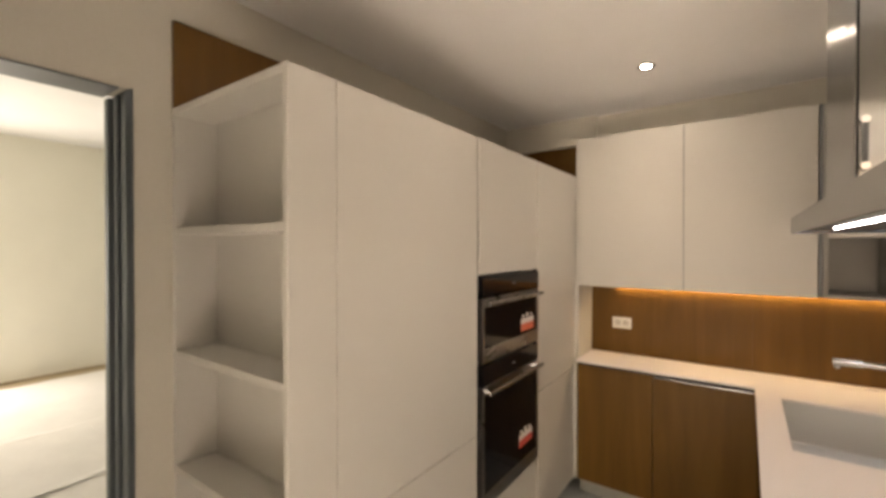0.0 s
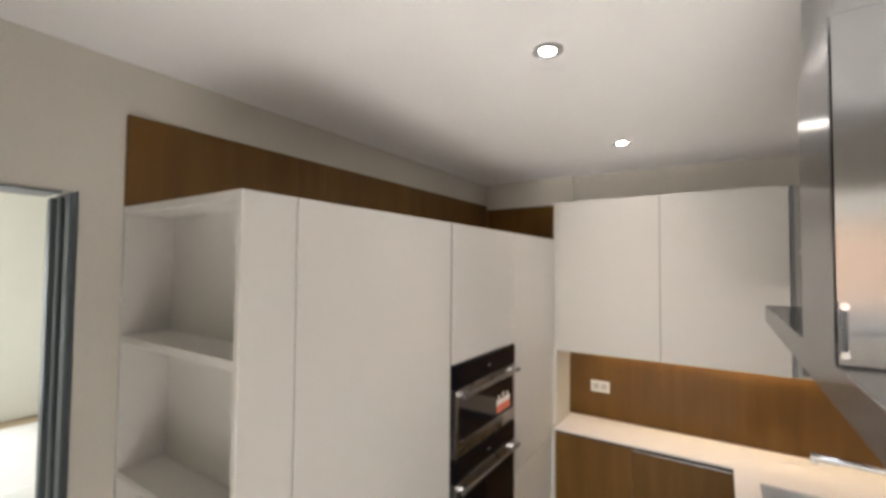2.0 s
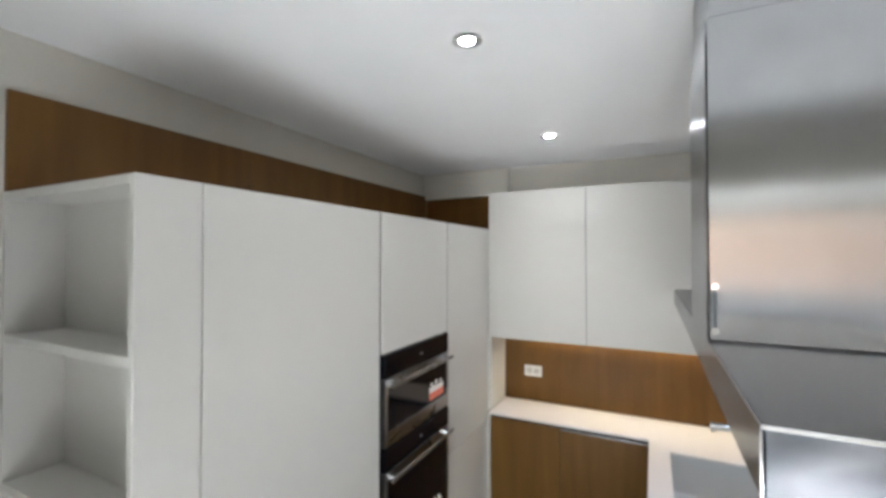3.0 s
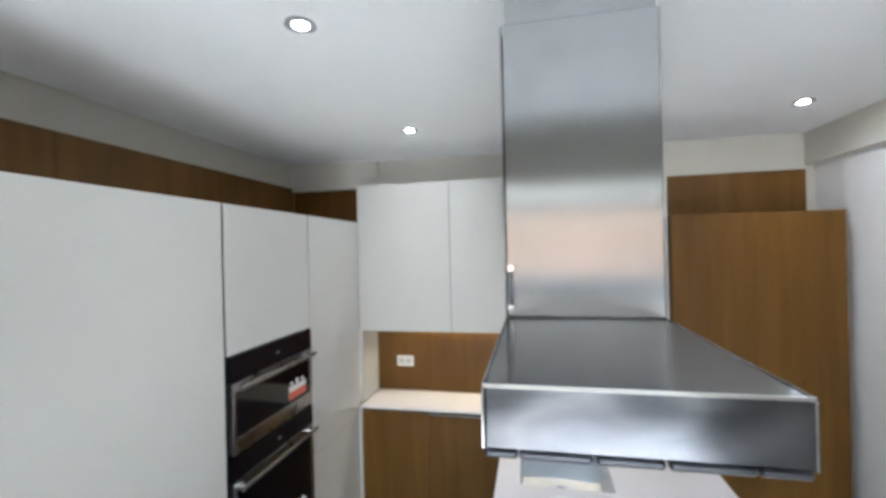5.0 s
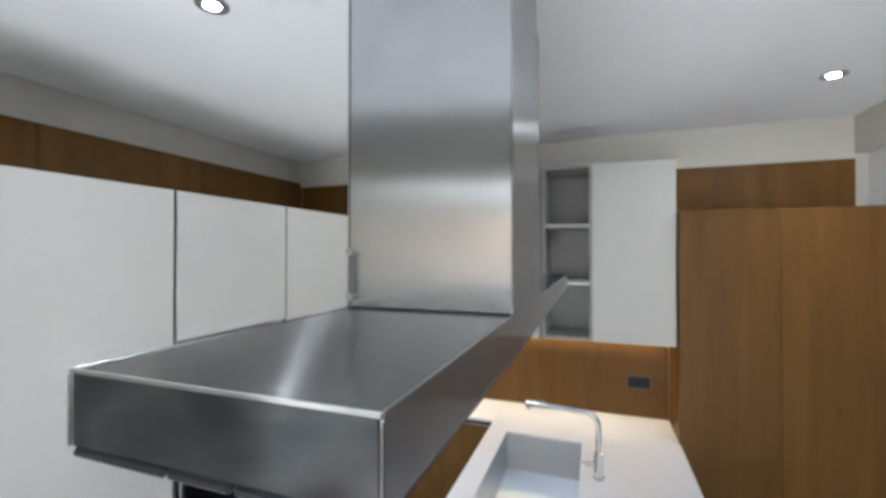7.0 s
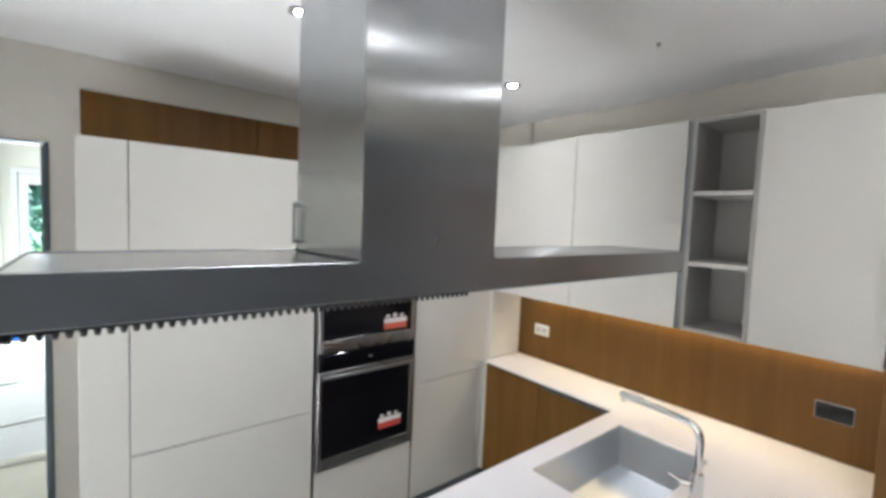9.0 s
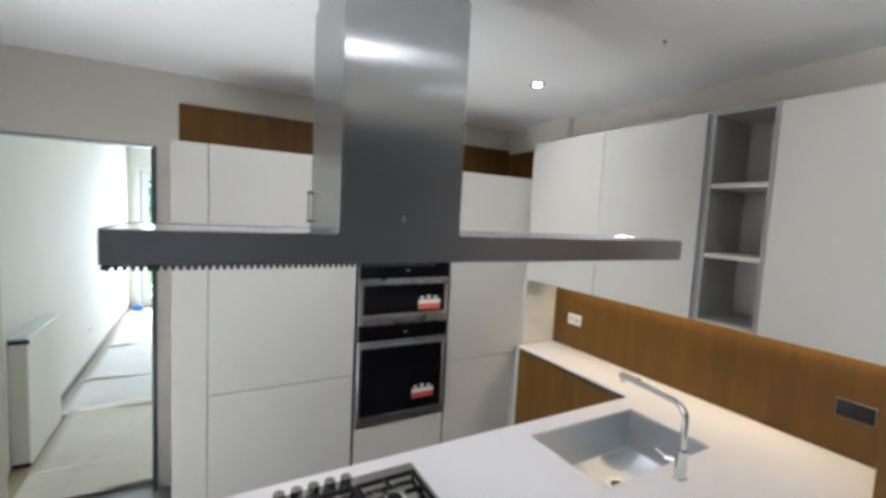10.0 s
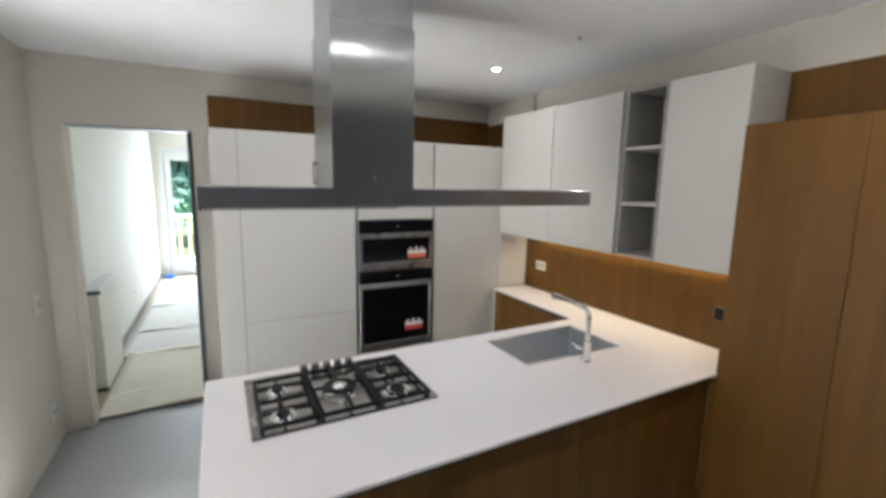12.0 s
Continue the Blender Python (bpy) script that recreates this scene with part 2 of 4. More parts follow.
def tube(bm, points, radius, sides=14):
    """A round bar swept along points."""
    pts = [Vector(p) for p in points]
    rings, side = [], None
    for i, p in enumerate(pts):
        ahead = (pts[min(i + 1, len(pts) - 1)] - pts[max(i - 1, 0)]).normalized()
        side = (ahead.orthogonal() if side is None else side - ahead * side.dot(ahead)).normalized()
        up = ahead.cross(side)
        rings.append([bm.verts.new(p + radius * (math.cos(a) * side + math.sin(a) * up)) for a in (2 * math.pi * k / sides for k in range(sides))])
    for ra, rb in zip(rings, rings[1:]):
        for k in range(sides):
            bm.faces.new((ra[k], ra[(k + 1) % sides], rb[(k + 1) % sides], rb[k]))
    bm.faces.new(rings[0][::-1])
    bm.faces.new(rings[-1])
    return bm


def ring(bm, cx, cy, z0, z1, r_in, r_out, sides=40):
    loops = []
    for r, z in ((r_in, z0), (r_out, z0), (r_out, z1), (r_in, z1)):
        loops.append([bm.verts.new((cx + r * math.cos(2 * math.pi * k / sides), cy + r * math.sin(2 * math.pi * k / sides), z)) for k in range(sides)])
    for a, b in zip(loops, loops[1:] + loops[:1]):
        for k in range(sides):
            bm.faces.new((a[k], a[(k + 1) % sides], b[(k + 1) % sides], b[k]))
    return bm


def mesh_object(name, bm, material, smooth=False):
    bmesh.ops.recalc_face_normals(bm, faces=bm.faces)
    me = bpy.data.meshes.new(name)
    bm.to_mesh(me)
    bm.free()
    me.materials.append(material)
    if smooth:
        me.shade_smooth()
        me.set_sharp_from_angle(angle=radians(40))
    return new(name, me)


def part(name, bm, material, parent, label="", smooth=False):
    ob = mesh_object(name, bm, material, smooth)
    ob.parent = parent
    if parent.type == "EMPTY":
        ob.matrix_parent_inverse = Matrix.Translation(parent.location).inverted()
    if label:
        ob["label"] = label
    return ob


def thing(name, x, y, z, label, category, group="", kind=""):
    ob = new(name)
    ob.location, ob.empty_display_size = (x, y, z), 0.05
    return tagged(ob, label, category, group, kind)


def structure(name, bm, material, label, category):
    return tagged(mesh_object(name, bm, material), label, category, kind="structure")


# ---- the plan, in metres ----
XW, YS, YN, XE = 0.185, 1.27, 4.84, 3.69      # faces of the kitchen's walls
CEILING, HALL_CEILING = 2.62, 3.02
DOOR_S, DOOR_N, DOOR_H = 1.398, 2.165, 2.175    # opening to the west room
FACE = 0.85                                   # front of the tall cabinets
UP_Y, UP_Z0, UP_Z1 = 4.515, 1.405, 2.395      # wall cabinets
TOP = 0.91                                    # worktop
TALL = 2.145

# ---- walls, floors, ceilings ----
b = bmesh.new()
box(b, 0.06, XW, 1.15, DOOR_S, 0, 3.10)
box(b, 0.06, XW, DOOR_S, DOOR_N, DOOR_H, 3.10)
box(b, 0.06, XW, DOOR_N, YN + 0.13, 0, 3.10)
structure("wall_west", b, WALL, "cream painted plaster wall with a doorway through it", "wall")
structure("wall_north_east", one_box(XE + 0.18, 5.10, YN - 0.004, YN - 0.0005, 0, CEILING - 0.0005), BLUEGREY, "blue-grey painted wall in the passage", "wall")
structure("wall_north", one_box(XW, 5.23, YN, YN + 0.13, 0, 2.80), WALL, "cream painted plaster wall behind the cabinets", "wall")
b = bmesh.new()
box(b, XW, 1.29, 1.14, YS, 0, 2.80)
box(b, 1.29, 3.69, 1.14, YS, 2.29, 2.80)
structure("wall_south", b, WALL, "cream painted wall with a light switch and wide opening", "wall")
b = bmesh.new()
box(b, XE, XE + 0.18, 1.14, YN, 2.42, 2.80)
structure("wall_east", b, WALL, "cream painted header over an opening", "wall")
# ceiling white instead of wall cream makes this end look better lit
structure("wall_east_end", one_box(XE + 0.05, XE + 0.178, 4.22, YN - 0.0005, 0, 2.4195), CEIL, "wall end beside the opening, whitened to look lit", "wall")
b = bmesh.new()
box(b, 0.06, 1.4, -2.93, -2.80, 0, 2.80)
box(b, 3.9, 5.23, -2.93, -2.80, 0, 2.80)
box(b, 1.4, 3.9, -2.93, -2.80, 0, 0.35)
box(b, 1.4, 3.9, -2.93, -2.80, 2.52, 2.80)
structure("wall_living_south", b, WALL, "cream painted wall around a wide window", "wall")
structure("wall_living_west", one_box(0.06, XW, -2.80, 1.14, 0, 2.80), WALL, "plain cream painted plaster wall", "wall")
structure("wall_living_east", one_box(5.1, 5.23, -2.80, YN, 0, 2.80), GREYWALL, "plain grey painted wall", "wall")
structure("floor", one_box(0.06, 5.23, 1.27, YN + 0.13, -0.12, 0.0), TILE, "smooth mid-grey porcelain floor", "floor")
# unseen floor, kept dark so that mainly the sheet bounces sunlight
structure("living_floor", one_box(0.06, 5.23, -2.93, 1.27, -0.12, -0.001), BAREFLOOR, "dark brown bare floor", "floor")
# unseen white sheet, added as a sun reflector for the kitchen ceiling
structure("living_floor_cover", one_box(1.46, 2.32, -0.55, 1.60, 0.0005, 0.003), BOUNCE, "unseen white floor sheet added to bounce sunlight up", "floor")
structure("ceiling", one_box(XW, 5.1, -2.80, YN, CEILING, CEILING + 0.15), CEIL, "white painted plasterboard ceiling", "ceiling")

# west room
structure("wall_hall_south", one_box(-5.50, 0.06, 1.15, 1.30, 0, 3.10), HALL, "cream painted wall of the room beyond", "wall")
b = bmesh.new()
box(b, -5.64, -5.50, 1.15, 1.40, 0, 3.10)
box(b, -5.64, -5.50, 2.46, 5.64, 0, 3.10)
box(b, -5.64, -5.50, 1.40, 2.46, 2.40, 3.10)
structure("wall_hall_west", b, HALL, "cream painted wall with a garden door", "wall")
structure("wall_hall_north", one_box(-5.64, 0.06, 5.50, 5.64, 0, 3.10), HALL, "plain cream painted wall", "wall")
structure("hall_floor", one_box(-5.64, 0.06, 1.15, 5.64, -0.12, -0.004), SUBFLOOR, "dusty brown subfloor under paper sheets", "floor")
structure("hall_ceiling", one_box(-5.50, 0.06, 1.30, 5.50, HALL_CEILING, HALL_CEILING + 0.12), CEIL, "white painted ceiling", "ceiling")


def baseboard(name, x0, x1, y0, y1):
    structure(name, one_box(x0, x1, y0, y1, 0.0, 0.07, bevel=0.004), GREYMETAL, "thin grey skirting strip at the wall foot", "baseboard")


structure("corner_pilaster", one_box(XW, 0.905, YN - 0.045, YN - 0.0005, 2.417, CEILING - 0.0005), WALL, "cream painted boxing in the ceiling corner", "wall")
baseboard("baseboard", -5.49, -1.45, 1.301, 1.312)
structure("baseboard_2", one_box(-5.499, -5.490, 2.50, 5.49, 0.0, 0.022, bevel=0.003), SUBFLOOR, "thin dusty brown strip at the wall foot", "baseboard")

# ---- doorway lining ----
door = thing("door_1", 0.12, 1.8, 0, "unfinished door opening lined with bare grey metal and timber", "doorway", kind="structure")
b = bmesh.new()
box(b, 0.050, 0.198, DOOR_N - 0.010, DOOR_N - 0.002, 0, DOOR_H - 0.002, bevel=0.001)
box(b, 0.050, 0.085, DOOR_N - 0.030, DOOR_N - 0.010, 0, DOOR_H - 0.012, bevel=0.003)
box(b, 0.160, 0.198, DOOR_N - 0.016, DOOR_N - 0.010, 0, DOOR_H - 0.012, bevel=0.003)
box(b, 0.110, 0.135, DOOR_N - 0.022, DOOR_N - 0.010, 0, DOOR_H - 0.012, bevel=0.003)
part("jamb", b, GALV, door, "galvanised grey steel channel jamb")
part("jamb_edge", one_box(0.187, 0.196, DOOR_N - 0.001, DOOR_N + 0.006, 0, DOOR_H + 0.004, bevel=0.004), GALV, door)
b = bmesh.new()
box(b, 0.050, 0.194, DOOR_S + 0.045, DOOR_N - 0.031, DOOR_H - 0.008, DOOR_H - 0.002, bevel=0.002)
part("head_strip", b, GREYMETAL, door, "thin grey metal head strip")
b = one_box(0.052, 0.190, DOOR_S + 0.002, DOOR_S + 0.034, 0, DOOR_H - 0.002)
bmesh.ops.subdivide_edges(b, edges=[e for e in b.edges if abs(e.verts[0].co.z - e.verts[1].co.z) > 1], cuts=60)
for v in b.verts:
    v.co.y += 0.007 * max(0, noise.noise((0.3, v.co.x * 9, v.co.z * 6)))
part("stud", b, PINE, door, "rough bare timber edge with torn plaster")

# ---- tall cabinets along the west wall ----
def front(name, parent, y0, y1, z0, z1, x=FACE, material=LACQ, label=""):
    """An upright flat cabinet door 2 cm thick, facing east."""
    return part(name, one_box(x - 0.02, x, y0, y1, z0, z1, bevel=0.0015, segments=2), material, parent, label)


TALLBACK = 0.188
unit = thing("open_shelf_unit", 0.52, 2.366, 0, "pale grey open end shelf beside the tall cabinets", "shelf")
S0, S1 = 2.286, 2.443
part("back_panel", one_box(TALLBACK + 0.018, FACE - 0.022, S1 - 0.016, S1, 0.10, TALL - 0.024), LACQ_IN, unit)
part("side_panel", one_box(FACE - 0.022, FACE, S0, S1, 0.10, TALL, bevel=0.0015, segments=2), LACQ, unit)
part("side_panel", one_box(TALLBACK, TALLBACK + 0.018, S0, S1, 0.10, TALL - 0.024, bevel=0.001), LACQ_IN, unit)
part("top_panel", one_box(TALLBACK, FACE - 0.022, S0, S1, TALL - 0.024, TALL, bevel=0.0015), LACQ, unit)
for z in (1.735, 1.315, 0.915, 0.515, 0.125):
    part("shelf", one_box(TALLBACK + 0.018, FACE - 0.022, S0 + 0.001, S1 - 0.016, z - 0.024, z, bevel=0.0015), LACQ_IN, unit)
part("plinth", one_box(TALLBACK, FACE - 0.06, S0 + 0.01, S1, 0.0, 0.10), GREYMETAL, unit)


def tall_unit(name, y0, y1, label):
    u = thing(name, 0.52, (y0 + y1) / 2, 0, label, "cabinet")
    bb = bmesh.new()
    box(bb, TALLBACK, FACE - 0.024, y0 + 0.002, y0 + 0.020, 0.10, TALL - 0.002)
    box(bb, TALLBACK, FACE - 0.024, y1 - 0.020, y1 - 0.002, 0.10, TALL - 0.002)
    box(bb, TALLBACK, FACE - 0.024, y0 + 0.020, y1 - 0.020, TALL - 0.020, TALL - 0.002)
    box(bb, TALLBACK, FACE - 0.024, y0 + 0.020, y1 - 0.020, 0.10, 0.12)
    box(bb, TALLBACK, TALLBACK + 0.012, y0 + 0.020, y1 - 0.020, 0.12, TALL - 0.020)
    part("carcass", bb, LACQ_IN, u)
    part("plinth", one_box(TALLBACK, FACE - 0.06, y0, y1, 0.0, 0.10), GREYMETAL, u)
    return u


u = tall_unit("fridge_cabinet", 2.444, 3.232, "tall flat pale grey cabinet with two doors")
front("door", u, 2.4475, 3.222, 0.850, TALL)
front("door", u, 2.4475, 3.222, 0.105, 0.845)
# dark strips put the shade of the narrow door gaps into colour
part("edge_profile", one_box(FACE - 0.0238, FACE - 0.010, 2.4434, 2.4472, 0.105, TALL - 0.004), GREYMETAL, u, "dark recessed strip giving a cabinet gap its shade")
part("edge_profile", one_box(FACE - 0.0238, FACE - 0.010, 2.4475, 3.222, 0.8454, 0.8496), GREYMETAL, u, "dark recessed strip giving a cabinet gap its shade")
part("edge_profile", one_box(FACE - 0.024, FACE - 0.006, 3.224, 3.236, 0.105, TALL - 0.004), DARKGAP, u, "dark recessed strip giving a cabinet gap its shade")

u = tall_unit("oven_cabinet", 3.234, 3.868, "tall pale grey cabinet housing two built-in ovens")
front("flap_door", u, 3.240, 3.862, 1.545, TALL)
front("drawer_front", u, 3.240, 3.862, 0.105, 0.492)
part("edge_profile", one_box(FACE - 0.024, FACE - 0.006, 3.863, 3.874, 0.105, TALL - 0.004), DARKGAP, u, "dark recessed strip giving a cabinet gap its shade")

u = tall_unit("tall_cabinet", 3.870, 4.836, "tall flat pale grey corner cabinet with two doors")
front("door", u, 3.876, 4.505, 0.852, TALL)
front("door", u, 3.876, 4.440, 0.105, 0.847)
part("filler_panel", one_box(FACE - 0.02, FACE, 4.442, 4.834, 0.105, 0.884, bevel=0.001), LACQ, u)
front("filler_panel", u, 4.507, 4.834, 0.913, TALL)
part("side_filler", one_box(FACE + 0.0004, 0.8715, 4.489, 4.824, 0.105, 0.884, bevel=0.001), LACQ, u)
part("side_filler", one_box(FACE + 0.0004, 0.8715, 4.520, 4.824, 0.913, UP_Z0 - 0.001, bevel=0.001), LACQ, u)


# ---- ovens ----
def oven(name, z0, z1, ctrl, label):
    """A built-in oven: steel trim, black control strip, glass door, bar handle and a printed sticker."""
    u = thing(name, 0.6, 3.55, z0, label, "oven", "built-in ovens")
    y0, y1, f = 3.246, 3.856, FACE + 0.012
    part("body", one_box(0.30, FACE - 0.012, y0 + 0.03, y1 - 0.03, z0 + 0.01, z1 - 0.01), BLACK, u)
    part("control_panel", one_box(FACE - 0.012, f, y0, y1, z1 - ctrl, z1 - 0.003, bevel=0.002), BLACKGLASS, u, "black glass control strip")
    d = bmesh.new()
    zt = z1 - ctrl - 0.004
    low = 0.065 if ctrl > 0.08 else 0.062
    box(d, FACE - 0.012, f, y0, y0 + 0.022, z0, zt, bevel=0.002)
    box(d, FACE - 0.012, f, y1 - 0.022, y1, z0, zt, bevel=0.002)
    box(d, FACE - 0.012, f, y0 + 0.022, y1 - 0.022, z0, z0 + low, bevel=0.002)
    box(d, FACE - 0.012, f, y0 + 0.022, y1 - 0.022, zt - 0.038, zt, bevel=0.002)
    dd = part("door_frame", d, OVENSTEEL, u, "brushed steel door frame")
    part("glass", one_box(FACE - 0.012, f - 0.002, y0 + 0.022, y1 - 0.022, z0 + low, zt - 0.038), BLACKGLASS, dd, "black door glass")
    hz = zt - 0.020
    h = rod(bmesh.new(), (f + 0.031, y0 + 0.010, hz), (f + 0.031, y1 - 0.010, hz), 0.0095)
    part("handle", h, OVENSTEEL, dd, "steel bar handle", smooth=True)
    for yy in (y0 + 0.045, y1 - 0.045):
        part("handle_post", one_box(f - 0.001, f + 0.030, yy - 0.011, yy + 0.011, hz - 0.009, hz + 0.009, bevel=0.003), CHROME, dd)
    part("display", one_box(f, f + 0.0012, 3.543, 3.567, z1 - ctrl * 0.55, z1 - ctrl * 0.55 + 0.008), GREYMETAL, u)
    sz = z0 + low + (0.030 if name == "microwave_oven" else 0.085)
    sy0 = y0 + 0.395 if name == "microwave_oven" else y0 + 0.375
    st = part("sticker", one_box(f - 0.002, f - 0.0008, sy0, sy0 + 0.155, sz, sz + 0.052), LABEL, u, "white printed sticker")
    part("colour_band", one_box(f - 0.0008, f, sy0, sy0 + 0.155, sz - 0.012, sz + 0.024), ORANGE if name == "microwave_oven" else RED, st)
    for k in range(3):
        part("print_bar", one_box(f - 0.0008, f, sy0 + 0.012 + 0.048 * k, sy0 + 0.036 + 0.048 * k, sz + 0.058, sz + 0.072 + 0.006 * (k % 2)), LABEL, st)
    return u


oven("microwave_oven", 1.150, 1.541, 0.100, "built-in steel and black glass microwave with bar handle")
oven("wall_oven", 0.500, 1.143, 0.095, "built-in steel and black glass oven with bar handle")

# ---- oak strips above the cabinets ----
strip = thing("oak_wall_panel", 0.20, 3.5, TALL, "brown oak veneer strip on the wall above the tall cabinets", "wall panel")
for y0, y1 in ((2.288, 3.105), (3.107, 3.905), (3.907, 4.822)):
    part("panel", one_box(XW + 0.001, XW + 0.018, y0, y1, TALL + 0.002, 2.445, bevel=0.001), OAK, strip)
part("panel", one_box(XW + 0.019, 0.878, YN - 0.018, YN - 0.001, TALL + 0.002, 2.415, bevel=0.001), OAK, strip)
high = thing("oak_wall_panel", 3.25, YN - 0.01, 2.12, "brown oak veneer panel on the wall above the oak cupboard", "wall panel")
part("panel", one_box(2.815, 3.686, YN - 0.018, YN - 0.001, 2.122, 2.392, bevel=0.001), OAK, high)

# ---- wall cabinets ----
def upper_front(name, parent, x0, x1, z0=UP_Z0, z1=UP_Z1):
    return part(name, one_box(x0, x1, UP_Y, UP_Y + 0.02, z0, z1, bevel=0.0015, segments=2), LACQ, parent)


def upper(name, x0, x1, label):
    u = thing(name, (x0 + x1) / 2, 4.68, UP_Z0, label, "cabinet", "wall cabinets")
    bb = bmesh.new()
    box(bb, x0, x0 + 0.018, UP_Y + 0.022, YN - 0.002, UP_Z0, UP_Z1)
    box(bb, x1 - 0.018, x1, UP_Y + 0.022, YN - 0.002, UP_Z0, UP_Z1)
    box(bb, x0 + 0.018, x1 - 0.018, UP_Y + 0.022, YN - 0.002, UP_Z1 - 0.018, UP_Z1)
    box(bb, x0 + 0.018, x1 - 0.018, UP_Y + 0.022, YN - 0.002, UP_Z0, UP_Z0 + 0.018)
    part("carcass", bb, LACQ, u)
    return u


u = upper("wall_cabinet", 0.880, 1.4955, "pale grey flat-door wall cabinet beside the tall cabinets")
upper_front("door", u, 0.884, 1.493)
part("filler_strip", one_box(0.853, 0.879, UP_Y + 0.012, UP_Y + 0.030, UP_Z0, UP_Z1), LACQ, u)
u = upper("wall_cabinet", 1.497, 2.100, "pale grey flat-door wall cabinet beside an open shelf")
upper_front("door", u, 1.498, 2.096)
# grey strip darkens the seam, in place of shade between the doors
part("edge_profile", one_box(1.4932, 1.4978, UP_Y + 0.005, UP_Y + 0.0215, UP_Z0, UP_Z1), GREYMETAL, u, "dark recessed strip giving a cabinet gap its shade")
u = upper("wall_cabinet", 2.392, 2.806, "pale grey flat-door wall cabinet beside the oak cupboard")
upper_front("door", u, 2.393, 2.806)
n = thing("wall_shelf", 2.25, 4.68, UP_Z0, "pale grey open wall shelf with two boards", "shelf")
part("edge_profile", one_box(2.102, 2.116, UP_Y + 0.004, UP_Y + 0.03, UP_Z0, UP_Z1), GREYMETAL, n, "grey metal grip profile")
part("side_panel", one_box(2.118, 2.136, UP_Y, YN - 0.004, UP_Z0, UP_Z1, bevel=0.001), TAUPE, n)
part("side_panel", one_box(2.374, 2.391, UP_Y, YN - 0.004, UP_Z0, UP_Z1, bevel=0.001), TAUPE, n)
part("top_panel", one_box(2.137, 2.373, UP_Y, YN - 0.004, UP_Z1 - 0.018, UP_Z1, bevel=0.001), TAUPE, n)
part("bottom_panel", one_box(2.137, 2.373, UP_Y, YN - 0.004, UP_Z0, UP_Z0 + 0.018, bevel=0.001), TAUPE, n)
part("back_panel", one_box(2.137, 2.373, YN - 0.016, YN - 0.004, UP_Z0 + 0.019, UP_Z1 - 0.019), TAUPE, n)
for z in (2.062, 1.735):
    part("board", one_box(2.137, 2.373, UP_Y + 0.002, YN - 0.017, z - 0.020, z, bevel=0.0015), LACQ_IN, n)

led = thing("led_strip", 1.9, 4.80, UP_Z0 - 0.01, "warm glowing light strip under the wall cabinets", "light strip")
part("profile", one_box(1.05, 2.795, 4.800, 4.826, UP_Z0 - 0.008, UP_Z0 - 0.001), GREYMETAL, led)
# lip added to keep the diffuser's glare out of the sink
part("front_lip", one_box(1.05, 2.795, 4.796, 4.7995, UP_Z0 - 0.020, UP_Z0 - 0.001), GREYMETAL, led)
part("diffuser", one_box(1.06, 2.785, 4.806, 4.822, UP_Z0 - 0.0115, UP_Z0 - 0.008), LED_WARM, led, "glowing warm diffuser")

splash = thing("oak_backsplash", 1.84, 4.83, 0.915, "brown oak veneer backsplash behind the worktop", "backsplash")
for x0, x1 in ((0.873, 1.8324), (1.8326, 2.812)):
    part("panel", one_box(x0, x1, YN - 0.014, YN - 0.001, TOP + 0.002, UP_Z0 - 0.002), OAK, splash)

# ---- oak cupboard at the end ----
u = thing("oak_cupboard", 3.25, 4.66, 0, "tall brown oak veneer cupboard with two flat doors", "cupboard")
part("side_panel", one_box(2.815, 2.833, 4.507, YN - 0.020, 0.10, 2.112, bevel=0.001), OAK, u)
part("side_panel", one_box(3.667, 3.685, 4.507, YN - 0.020, 0.10, 2.112, bevel=0.001), OAK, u)
part("top_panel", one_box(2.834, 3.666, 4.507, YN - 0.020, 2.094, 2.112), OAK, u)
part("back_panel", one_box(2.834, 3.666, YN - 0.032, YN - 0.021, 0.10, 2.093), OAK, u)
part("door", one_box(2.815, 3.2494, 4.485, 4.505, 0.105, 2.115, bevel=0.0015, segments=2), OAK, u)
part("door", one_box(3.2506, 3.685, 4.485, 4.505, 0.105, 2.115, bevel=0.0015, segments=2), OAK, u)
part("filler_strip", one_box(2.784, 2.8135, 4.4855, 4.500, 0.10, 0.868), OAK, u)
part("plinth", one_box(2.83, 3.67, 4.54, YN - 0.03, 0.0, 0.10), GREYMETAL, u)

# ---- base cabinets and worktop ----
CX0, CX1, CY0 = 1.840, 2.820, 2.224           # peninsula
NY = 4.470                                    # front edge of the north run
u = thing("base_cabinet", 1.34, 4.63, 0, "brown oak base cabinet with two flat doors", "cabinet")
part("carcass", one_box(0.876, 1.880, 4.511, YN - 0.03, 0.10, 0.870), OAK, u)
part("door", one_box(0.876, 1.336, 4.489, 4.509, 0.105, 0.876, bevel=0.0015), OAK, u)
part("door", one_box(1.338, 1.850, 4.489, 4.509, 0.105, 0.862, bevel=0.0015), OAK, u)
part("grip_rail", one_box(1.345, 1.836, 4.477, 4.495, 0.866, 0.877, bevel=0.004, segments=2), HOBSTEEL, u, "rounded steel grip rail")
part("plinth", one_box(0.876, 1.88, 4.55, YN - 0.03, 0.0, 0.10), TAUPE, u)


